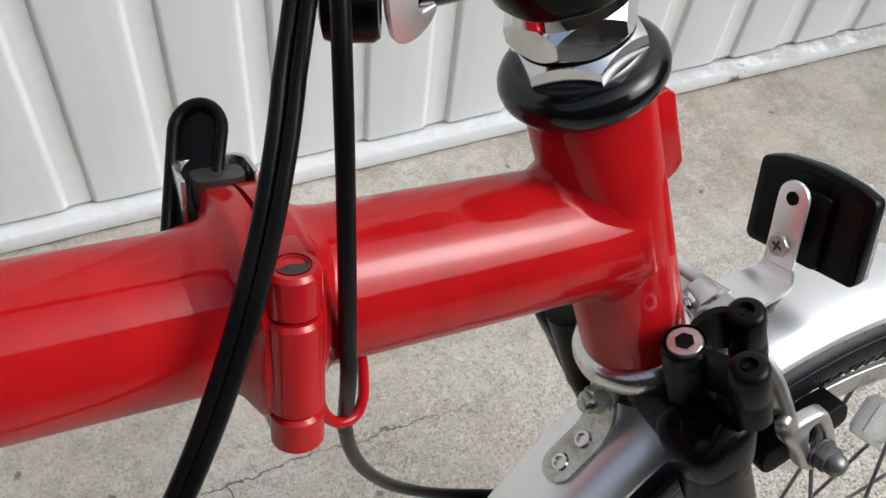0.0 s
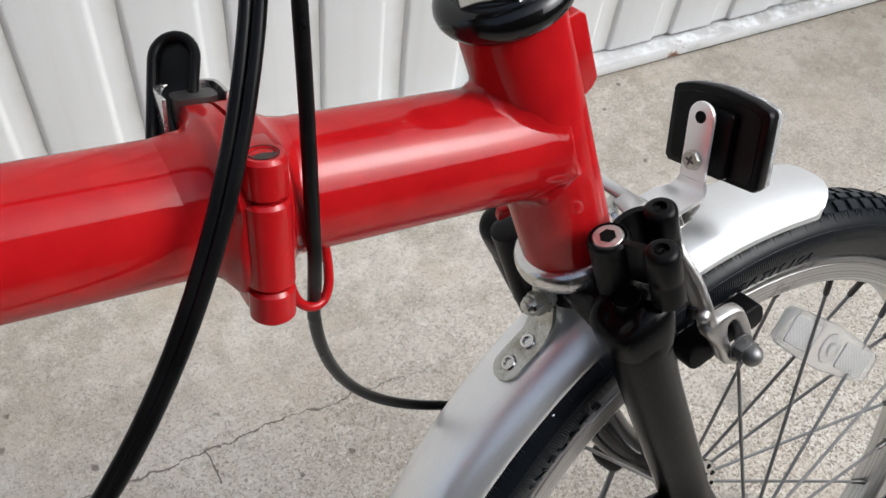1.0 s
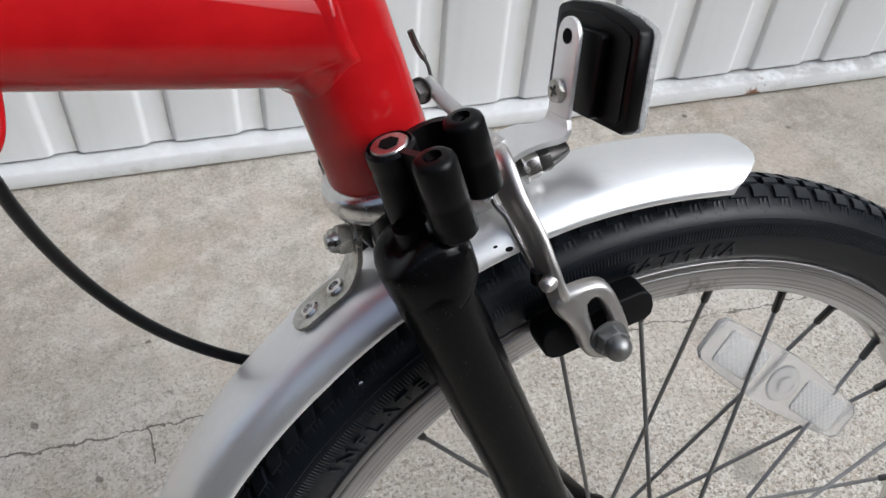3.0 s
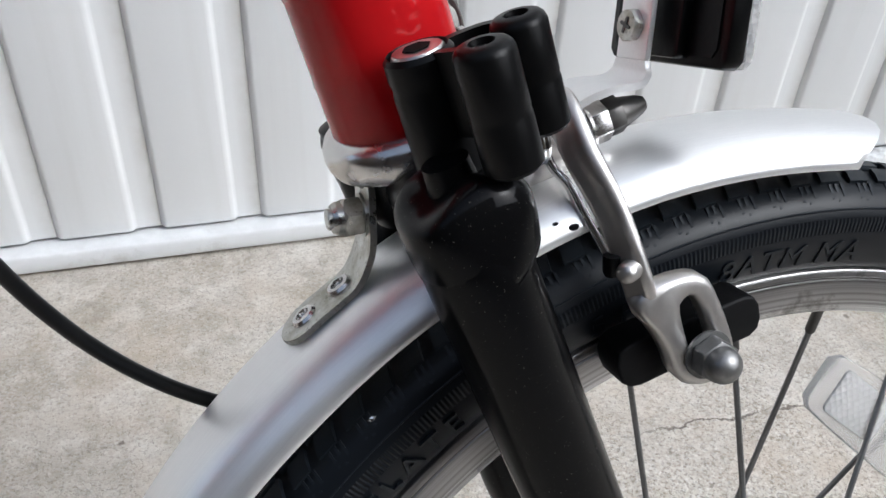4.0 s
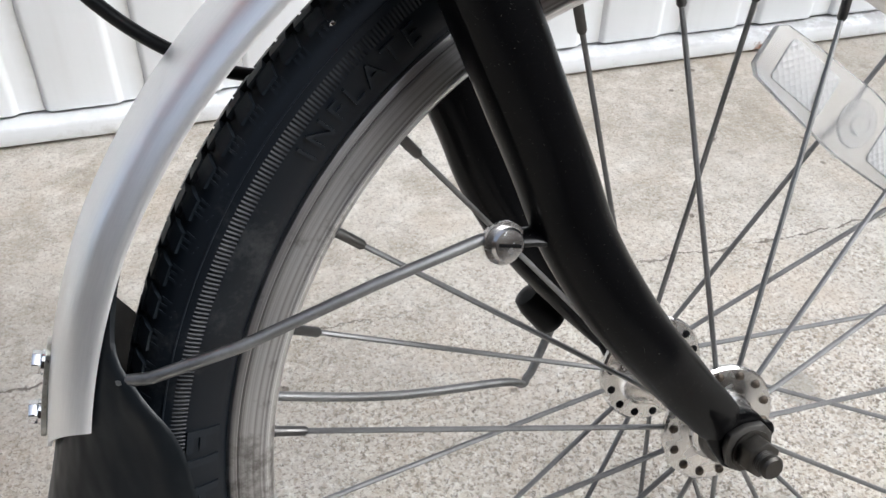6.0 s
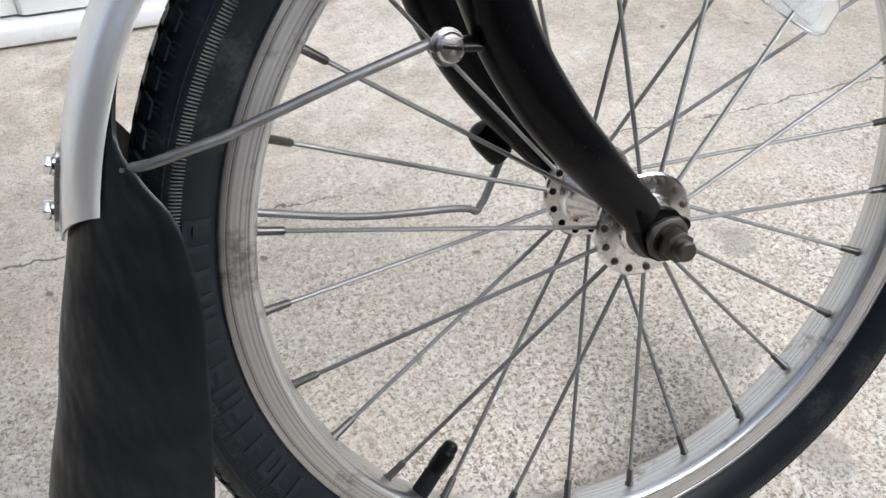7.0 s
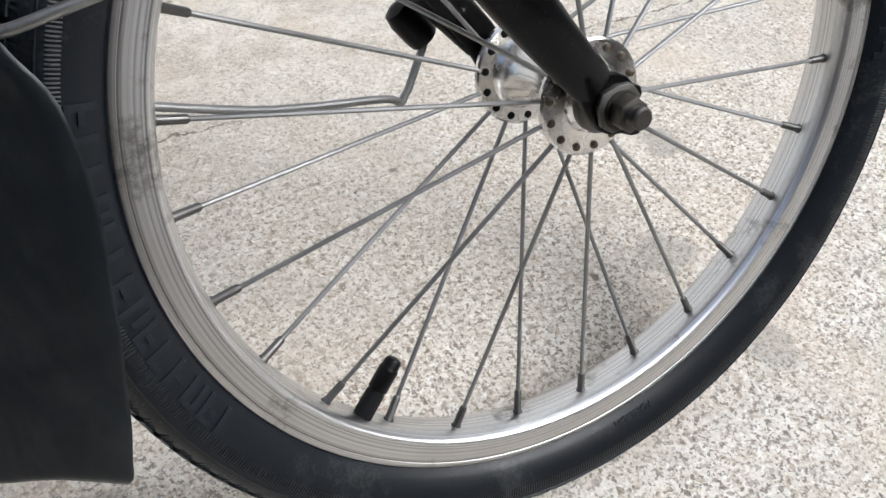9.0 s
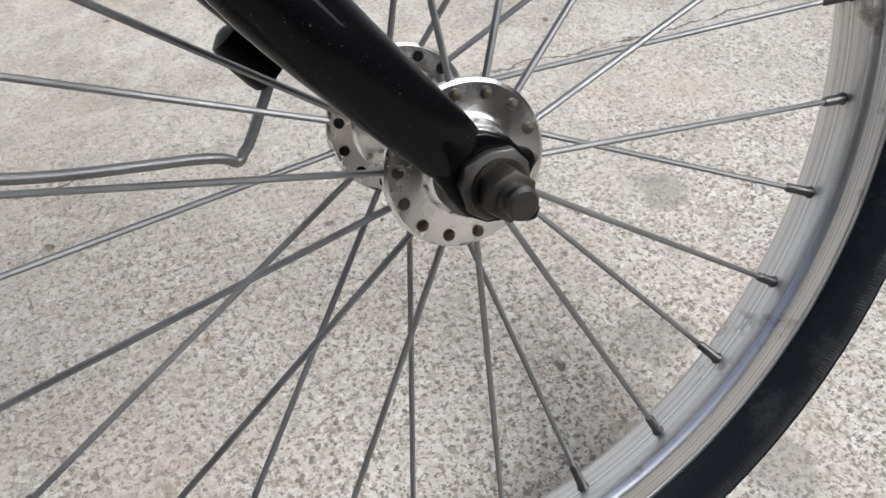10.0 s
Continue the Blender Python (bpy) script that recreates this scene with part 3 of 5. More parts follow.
def build_tyre():
    half = [(0.0097, 0.1848), (0.0118, 0.1862), (0.0137, 0.1888), (0.0159, 0.1930), (0.0178, 0.1980), (0.0184, 0.2025), (0.0177, 0.2065), (0.0157, 0.2102), (0.0124, 0.2128), (0.008, 0.2144), (0.004, 0.2150)]
    prof = [(r, -y) for y, r in half] + [(0.2151, 0.0)] + [(r, y) for y, r in reversed(half)] + [(0.1835, 0.0095), (0.1835, -0.0095)]
    part("tyre", lathe(B(), (0, 0, 0), (0, 1, 0), prof, 180, loop=True), RUBBER, wheel, "worn black rubber tyre", 60)
    # tread: shoulder and centre blocks, with fine bars running down the wall
    bm = B()
    n = 124
    shoulder = [(0.0062, 0.2143), (0.0096, 0.2136), (0.0122, 0.2126)]
    outer = [(0.0060, 0.2162), (0.0098, 0.2153), (0.0127, 0.2138)]
    centre = [(0.0002, 0.2148), (0.0050, 0.2144)]
    centre_out = [(0.0002, 0.2170), (0.0046, 0.2166)]
    step = 360 / n
    for i in range(n):
        for s in (-1, 1):
            a0 = i * step + (0 if s < 0 else step / 2)
            for low, up, wide, off in ((shoulder, outer, 0.62, 0.0), (centre, centre_out, 0.66, 0.30)):
                rings = []
                for a in (a0 + off * step, a0 + off * step + wide * step):
                    rings.append([bm.verts.new(polar(r, a + (y - 0.008) * 90, s * y)) for y, r in low] + [bm.verts.new(polar(r, a + (y - 0.008) * 90, s * y)) for y, r in reversed(up)])
                bridge(bm, rings)
                bm.faces.new(rings[0][::-1])
                bm.faces.new(rings[1])
            for k in range(3):
                a = a0 + step * (0.04 + 0.20 * k)
                low_r = (0.2100, 0.2086, 0.2093)[k]
                y1 = 0.0157 + (0.2102 - low_r) * 0.55
                rings = [[bm.verts.new(polar(r, a + d + (0.12 if r < 0.2110 else 0.0), s * y)) for y, r in ((0.0122, 0.2127), (y1 - 0.0003, low_r), (y1 + 0.0002, low_r), (0.0128, 0.2131))] for d in (0, step * 0.085)]
                bridge(bm, rings)
                bm.faces.new(rings[0][::-1])
                bm.faces.new(rings[1])
    # a thin raised line on each wall
    for s in (-1, 1):
        lathe(bm, (0, 0, 0), (0, 1, 0), [(0.2064 + 0.0004 * math.cos(c), s * (0.01785 + 0.0003 * math.sin(c))) for c in (2 * math.pi * k / 6 for k in range(6))], 180, loop=True)
    tagged(part("tread", bm, WORN_LIT, wheel, "block tread of the tyre", 25), kind="stuff")


def raised_text(text, start, r0, height, y, name, dirn=-1, space=1.12):
    """Raised letters round the tyre's near wall, read from outside; start: the angle of the first letter."""
    cu = bpy.data.curves.new(name, "FONT")
    cu.body, cu.size, cu.extrude, cu.space_character = text, height * 1.45, 0.0007, space
    tmp = bpy.data.objects.new(name, cu)
    scene.collection.objects.link(tmp)
    bpy.context.view_layer.update()
    me = bpy.data.meshes.new_from_object(tmp.evaluated_get(bpy.context.evaluated_depsgraph_get()))
    bpy.data.objects.remove(tmp)
    for v in me.vertices:
        x, h, d = v.co
        r = r0 + h
        slope = (r - r0) / 0.0095
        v.co = polar(r, start + dirn * math.degrees(x / (r0 + height / 2)), y - 0.0043 * slope - d)
    me.materials.append(WORN_LIT)
    ob = new(name, me)
    ob.parent = wheel
    return tagged(ob, "raised letters moulded in the tyre wall")


def wall_y(r):
    """Half the tyre's width at a radius, on its wall."""
    return float(np.interp(r, (0.1848, 0.1862, 0.1888, 0.1930, 0.1980, 0.2025), (0.0097, 0.0118, 0.0137, 0.0159, 0.0178, 0.0184)))


def raised_bars(a0, a1, n, r_low, r_top):
    """Worn moulded shapes on the tyre wall: uprights, some with a short arm."""
    for i in range(n):
        a = a0 + (a1 - a0) * i / n
        w = abs(a1 - a0) / n
        bm = B()
        strokes = [(0.0, 0.24, r_low, r_top)]
        if i % 3 != 1:
            strokes.append((0.24, 0.72, r_top - 0.0022, r_top))
        if i % 2 == 0:
            strokes.append((0.24, 0.66, (r_low + r_top) / 2 - 0.001, (r_low + r_top) / 2 + 0.001))
        if i % 4 == 3:
            strokes.append((0.55, 0.78, r_low, r_top - 0.0022))
        for d0, d1, r0, r1 in strokes:
            rs = [r0 + (r1 - r0) * k / 3 for k in range(4)]
            rings = [[bm.verts.new(polar(r, a + w * d, -wall_y(r) + 0.0004)) for r in rs] + [bm.verts.new(polar(r, a + w * d, -wall_y(r) - 0.0008)) for r in reversed(rs)] for d in (d0, d1)]
            bridge(bm, rings)
            bm.faces.new(rings[0][::-1])
            bm.faces.new(rings[1])
        part("moulded_mark", bm, WORN_LIT, wheel, "worn raised marks of the tyre wall", 20)


def build_rim():
    y = 0.0113
    side = [(0.1852, 0.0032), (0.1847, 0.0010), (0.1842, 0.0003), (0.1835, 0.0), (0.1818, 0.0), (0.1815, 0.0004), (0.1810, 0.0004), (0.1807, 0.0), (0.1720, 0.0), (0.1711, 0.0002), (0.1702, 0.0008), (0.1695, 0.0018), (0.1688, 0.0032), (0.1682, 0.0056), (0.1679, 0.0080)]
    prof = [(r, -y + d) for r, d in side] + [(r, y - d) for r, d in reversed(side)] + [(0.1868, y - 0.0034), (0.176, y - 0.002), (0.176, -y + 0.002), (0.1868, -y + 0.0034)]
    part("rim", lathe(B(), (0, 0, 0), (0, 1, 0), prof, 160, loop=True), RIM, wheel, "scuffed brushed aluminium rim", 30)


def build_hub():
    prof = [(0.006, -0.030), (0.0125, -0.030), (0.0138, -0.0285), (0.0142, -0.0265), (0.0158, -0.0258), (0.0235, -0.0255), (0.0245, -0.0247), (0.0245, -0.0230), (0.0236, -0.0222), (0.0170, -0.0218), (0.0150, -0.0200), (0.0118, -0.012), (0.0100, -0.002)]
    prof = prof + [(r, -h) for r, h in reversed(prof)]
    hub = part("hub", lathe(B(), (0, 0, 0), (0, 1, 0), prof, 64), HUB, wheel, "polished aluminium hub with drilled flanges", 30)
    for i in range(14):
        for s, off in ((-1, 0.0), (1, 11.0)):
            a = NIP0 + 2 * i * NIPD + (0 if s < 0 else NIPD) + off
            bm = lathe(B(), polar(0.0208, a, s * 0.0253), (0, s, 0), ((0.0017, 0), (0.0018, 0.0006), (0.0012, 0.0015), (0.0003, 0.0018)), 10)
            part("spoke_head", bm, RUSTY, hub)
            if s > 0:
                bm = lathe(B(), polar(0.0208, a, 0.0220), (0, -1, 0), ((0.0002, 0.0006), (0.0014, 0.0006), (0.0017, 0.0004), (0.0018, -0.0006)), 12)
                part("spoke_hole", bm, DARK, hub)
    bm = B()
    lathe(bm, (0, -0.0580, 0), (0, 1, 0), ((0.0020, 0), (0.0037, 0.0), (0.0046, 0.0010)) + tuple((0.0046 - 0.0003 * (j % 2), 0.0026 + 0.0005 * j) for j in range(8)) + ((0.0046, 0.0070), (0.0046, 0.1140), (0.0042, 0.1150), (0.003, 0.1160)), 20)
    part("axle", bm, GREASY, wheel, "dull threaded steel axle")
    for s in (-1, 1):
        bm = lathe(B(), (0, s * 0.0295, 0), (0, s, 0), ((0.0125, 0), (0.0125, 0.004), (0.009, 0.0055), (0.009, 0.010)), 24)
        part("cone", bm, DULL, wheel)


def build_spokes():
    for k in range(28):
        a = NIP0 + k * NIPD
        near = k % 2 == 0
        s, off = (-1, 0.0) if near else (1, 11.0)
        p, q = polar(NIP_R, a, s * 0.0012), polar(0.0208, a + off, s * 0.0238)
        w = (q - p).normalized()
        bm = B()
        tube(bm, [p, p + w * 0.010, q], 0.00105, 8)
        lathe(bm, p - w * 0.0015, w, ((0.0026, 0), (0.0026, 0.0015), (0.0019, 0.003), (0.0018, 0.0125), (0.0012, 0.0135)), 10, mat=1)
        part("spoke", bm, (STEEL, DULL), wheel)


def build_valve():
    a, b = V(-0.1262, -0.0005, -0.1155), V(-0.1034, 0.0006, -0.0955)
    w = (b - a).normalized()
    bm = lathe(B(), a - w * 0.003, w, ((0.0046, 0), (0.0044, 0.018), (0.0036, 0.0195), (0.0036, 0.021)), 20)
    valve = part("valve", bm, PAD, wheel, "black rubber valve stem")
    bm = lathe(B(), a + w * 0.0165, w, ((0.0043, 0), (0.0046, 0.0005), (0.0046, 0.0105), (0.0044, 0.0112), (0.0040, 0.0118), (0.0039, 0.0145), (0.0030, 0.0160), (0.0012, 0.0166)), 20)
    part("valve_cap", bm, PLASTIC, valve, "black plastic cap")


def build_spoke_reflector():
    c1, c2 = V(0.0435, 0.0030, 0.1345), V(0.1180, -0.0035, 0.0560)
    ex = (c2 - c1).normalized()
    nrm = V(0.05, -0.995, 0.06)
    nrm = (nrm - ex * nrm.dot(ex)).normalized()
    ey = nrm.cross(ex)
    L = (c2 - c1).length
    out = []
    for x, h in ((0, 0.0080), (0.004, 0.0110), (0.02, 0.0125), (L / 2, 0.0145), (L - 0.02, 0.0120), (L - 0.004, 0.0100), (L, 0.0070)):
        out.append((x, h))
    out = out + [(x, -h) for x, h in reversed(out)]
    ref = part("spoke_reflector", prism(B(), out, c1 + nrm * 0.0030, ex, ey, 0.0035, 0.0010), CLEAR, wheel, "clear plastic spoke reflector")
    for x0, x1 in ((0.008, 0.036), (L - 0.042, L - 0.010)):
        bm = B()
        prism(bm, rounded(x1 - x0, 0.017, 0.002), c1 + ex * (x0 + x1) / 2 + nrm * 0.0062, ex, ey, 0.0012, 0.0004)
        part("prism_field", bm, PRISMS, ref)
    bm = lathe(B(), c1 + ex * L / 2 + nrm * 0.006, nrm, ((0.0095, 0), (0.009, 0.0012), (0.0045, 0.0014), (0.004, 0.003), (0.001, 0.0034)), 24)
    part("boss", bm, CLEAR, ref)


build_tyre()
bm = bmesh.new()
bmesh.ops.create_icosphere(bm, subdivisions=1, radius=0.0011, matrix=Matrix.Translation(V(-0.1125, -0.0143, 0.1790)) @ Matrix.Diagonal((1.2, 0.6, 0.9, 1)))
part("stone_chip", bm, CHROME, wheel, "shiny grain stuck in the tyre", 10)
build_rim()
build_hub()
build_spokes()
build_valve()
build_spoke_reflector()
raised_text("INFLATE", 132.3, 0.1900, 0.0074, -0.0148, "moulded_letters", space=1.34)
raised_text("5 P.S", 104.0, 0.1885, 0.0076, -0.0136, "moulded_letters")
raised_text("8ATM MA", 91.0, 0.1885, 0.0076, -0.0136, "moulded_letters")
raised_text("FOREIGN", 276.9, 0.1880, 0.0034, -0.0132, "moulded_letters", space=1.25)
raised_bars(160.0, 203.5, 14, 0.1880, 0.1985)
raised_bars(344.0, 382.0, 10, 0.1890, 0.1975)

# -- fork --
BLADE = [V(-0.0864, -0.0418, 0.2320), V(-0.0846, -0.0415, 0.2236), V(-0.0720, -0.0377, 0.1740), V(-0.0602, -0.0348, 0.1280), V(-0.0538, -0.0356, 0.0985), V(-0.0418, -0.0378, 0.0680), V(-0.0252, -0.0390, 0.0390), V(-0.0112, -0.0393, 0.0172), V(-0.0035, -0.0391, 0.0060)]


def mirror(p):
    return V(p[0], 2 * Y0 - p[1], p[2])


def build_fork():
    bm = B()
    lathe(bm, head(-0.058), HK, ((0.012, 0), (0.0165, 0.002), (0.0175, 0.006), (0.0175, 0.018), (0.0185, 0.0205), (0.0185, 0.0215), (0.012, 0.022)), 32)
    fork = part("fork", bm, BLACK, bike, "glossy black steel fork with curved blades")
    for flip in (False, True):
        f = mirror if flip else (lambda p: V(p))
        # square-shouldered forging that caps the blade; its lower edge runs to a point
        top, k = f(V(-0.0884, -0.0408, 0.2480)), (f(BLADE[2]) - f(V(-0.0884, -0.0408, 0.2480))).normalized()
        e1 = V(1, 0, 0) - k * k.x
        e1.normalize()
        e2 = k.cross(e1)
        e2 = e2 if e2.y < 0 else -e2
        bm = B()
        rings = []
        n_ring = 48
        for d, r, sq in ((-0.0010, 0.0070, 1.0), (-0.0004, 0.0100, 0.85), (0.0003, 0.0119, 0.76), (0.0013, 0.0133, 0.70), (0.0028, 0.0143, 0.68), (0.0050, 0.0149, 0.67), (0.0085, 0.0151, 0.70), (0.0120, 0.0151, 0.76), (0.0150, 0.0150, 0.82), (0.0172, 0.0149, 0.87), (0.0184, 0.0146, 0.89), (0.0188, 0.0141, 0.9), (0.0189, 0.0130, 0.92)):
            ring = []
            for i in range(n_ring):
                q = 2 * math.pi * i / n_ring
                c, n = math.cos(q), math.sin(q)
                point = (1 - abs(c + 0.10) / 1.1) ** 1.15 * (0.65 + 0.35 * math.sin(q))
                drop = max(0.0, (d - 0.004) / 0.0149) ** 1.6 * (0.0078 * point - 0.0015)
                # the shoulder dips between two soft lobes
                dip = max(0.0, 1 - d / 0.007) * 0.0022 * math.cos(2 * q + 0.5)
                lump = 1 + 0.02 * math.sin(2 * q + 1.3)
                ring.append(bm.verts.new(top + k * (d + drop + dip) + (e1 * math.copysign(abs(c) ** sq, c) + e2 * math.copysign(abs(n) ** sq, n)) * r * lump))
            rings.append(ring)
        bridge(bm, rings)
        bm.faces.new(rings[0][::-1])
        bm.faces.new(rings[-1])
        sleeve = part("blade_sleeve", bm, BLACK, fork, "", 75)
        edge = [v.co.copy() for v in sleeve.data.vertices][11 * n_ring:12 * n_ring]
        part("seam", tube(B(), edge + [edge[0]], 0.0006, 8), BLACK, sleeve)
        # arm from the steerer to the shoulder, and the neck under the socket
        bm = B()
        a, b = head(-0.0490), f(V(-0.0880, -0.0330, 0.2370))
        tube(bm, [a, a.lerp(b, 0.5) + HK * 0.001, b], lambda s: 0.0125 - 0.001 * s, 20, squash=0.85)
        part("crown_arm", bm, BLACK, fork)
        if not flip:
            part("neck", tube(B(), [top + k * 0.004, top - k * 0.001, top - k * 0.006], lambda s: 0.0066 - 0.0010 * s, 20), BLACK, fork)
        bm = B()
        line = smooth_path([f(p) for p in BLADE], 10)
        sweep(bm, line, lambda s: circle(float(np.interp(s, (0, 0.15, 0.45, 0.6, 0.8, 0.90, 0.95, 0.98, 1), (0.0133, 0.0133, 0.0128, 0.0120, 0.0100, 0.0092, 0.0082, 0.0062, 0.0035))), 28, float(np.interp(s, (0.7, 0.90, 1), (1.0, 0.42, 0.24)))), V(0, 1, 0))
        blade = part("fork_blade", bm, BLACK, fork)
        # flattened dropout with a slot lug
        yd = f(V(0, -0.0390, 0)).y
        bm = B()
        out = [(-0.0160, 0.0185), (-0.0070, 0.0172), (0.0015, 0.0146), (0.0072, 0.0108), (0.0100, 0.0062), (0.0134, 0.0044), (0.0140, 0.0008), (0.0112, -0.0022), (0.0112, -0.0090), (0.0125, -0.0130), (0.0105, -0.0160), (0.0065, -0.0150), (0.0020, -0.0122), (-0.0040, -0.0105), (-0.0095, -0.0060), (-0.0128, 0.0010), (-0.0158, 0.0095)]
        prism(bm, out, V(0, yd + 0.0022, 0), (1, 0, 0), (0, 0, 1), 0.0044, 0.0012, 3)
        part("dropout", bm, BLACK, blade, "chipped black dropout plate")
        s = -1 if not flip else 1
        yo = f(V(0, -0.0415, 0)).y
        bm = B()
        tab = [(-0.0095, -0.0040), (-0.0105, 0.0040), (-0.0080, 0.0092), (0.0000, 0.0105), (0.0065, 0.0090), (0.0098, 0.0035), (0.0092, -0.0060), (0.0030, -0.0090), (-0.0050, -0.0080)]
        prism(bm, tab, V(0, yo, 0), (1, 0, 0), (0, 0, 1), 0.003 if s < 0 else -0.003, 0.0006)
        part("washer_plate", bm, WASHER, fork, "worn grey washer plate")
        bm = hexnut(B(), V(0, yo + s * 0.0028, 0), (0, s, 0), 0.0128, 0.0068, 0.0, 12, 0.0082)
        part("axle_nut", bm, GREASY, fork, "dull greasy axle nut")
    # mudguard stay tab behind the blade
    bm = B()
    tube(bm, [V(-0.0560, -0.0355, 0.1000), V(-0.0690, -0.0350, 0.1050), V(-0.0830, -0.0350, 0.1085)], lambda s: 0.0062 - 0.001 * s, 12, squash=0.5)
    part("stay_tab", bm, BLACK, fork)
    return fork


fork = build_fork()

# -- headset --
headset = group_part("headset", bike, "chromed headset with black rubber ring")
bm = lathe(B(), head(-0.0410), HK, ((0.0150, 0), (0.0205, 0.0002), (0.0222, 0.0010), (0.0233, 0.0030), (0.0237, 0.0055), (0.0233, 0.0080), (0.0222, 0.0100), (0.0205, 0.0112), (0.0190, 0.0115)), 48)
part("lower_cup", bm, SATIN, headset, "pitted chrome lower bearing cup")
TOP = 0.0890
bm = lathe(B(), head(TOP), HK, [(0.0186 + 0.0064 * math.cos(radians(a)), 0.0064 * math.sin(radians(a))) for a in range(0, 360, 20)], 56, loop=True)
part("rubber_ring", bm, RING, headset, "thick glossy black ring")
bm = B()
turned_nut(bm, head(TOP + 0.0030), HK, 0.0340, 0.0096, 14)
part("lock_nut", bm, CHROME, headset, "chromed hexagonal lock nut", 16)
bm = B()
lathe(bm, head(TOP + 0.0124), HK, ((0.0150, 0), (0.0162, 0.0003), (0.0162, 0.0010), (0.0150, 0.0016)), 40)
part("washer", bm, DARK, headset)
bm = B()
turned_nut(bm, head(TOP + 0.0134), HK, 0.0335, 0.0112, 44, 0.8)
lathe(bm, head(TOP + 0.0245), HK, ((0.0180, 0), (0.0175, 0.004), (0.0165, 0.008), (0.0160, 0.012)), 40)
part("upper_cup", bm, CHROME, headset, "polished chrome top nut", 16)

# -- handlebar stem hinge, of which the underside shows --
stem = group_part("handlebar_stem", bike, "black folding handlebar stem")
STEM_AT = head(0.1190)
bm = B()
lathe(bm, STEM_AT, HK, ((0.014, -0.003), (0.0180, -0.0025), (0.0202, 0.0003), (0.0212, 0.006), (0.0212, 0.045), (0.018, 0.055)), 40)
part("stem_base", bm, BLACK, stem)
bm = B()
tube(bm, [STEM_AT + HK * 0.012, V(-0.1400, -0.0110, 0.4180), V(-0.1590, -0.0134, 0.4210)], 0.0110, 20)
part("hinge_arm", bm, BLACK, stem)
side_ = V(0.88, -0.45, -0.14).normalized()
face_ = V(0.20, -0.72, -0.40).normalized()
edge_ = (side_ - face_ * side_.dot(face_)).normalized()
rise_ = face_.cross(edge_)
rise_ = rise_ if rise_.z > 0 else -rise_
bm = B()
prism(bm, [(0.0062 * math.cos(radians(a)) - 0.0004, 0.0062 * math.sin(radians(a))) for a in range(180, 331, 15)] + [(0.0066, -0.0005), (0.0064, 0.0012), (0.0022, 0.0018), (0.0010, 0.0045), (0.0008, 0.028), (-0.0078, 0.028), (-0.0072, 0.006)], V(-0.1612, -0.0190, 0.4108), edge_, rise_, 0.0026, 0.0005)
part("clamp_plate", bm, GUARD, stem, "brushed steel clamp plate")
bm = lathe(B(), V(-0.1778, -0.0060, 0.4150), side_, ((0.005, 0), (0.0082, 0.0008), (0.0090, 0.003), (0.0090, 0.0125), (0.0080, 0.0140), (0.0050, 0.0142), (0.0046, 0.0120), (0.001, 0.0120)), 28)
part("hinge_knob", bm, PLASTIC, stem, "black round hinge knob")

# -- frame --
main_frame = group_part("frame", bike, "glossy red steel frame")
FA, FB = V(-0.1990, -0.0040, 0.3377), V(-0.1143, -0.0028, 0.3168)
RA, RB = V(-0.2837, -0.0030, 0.3568), V(-0.2034, -0.0035, 0.3382)
FK, RK = (FB - FA).normalized(), (RB - RA).normalized()


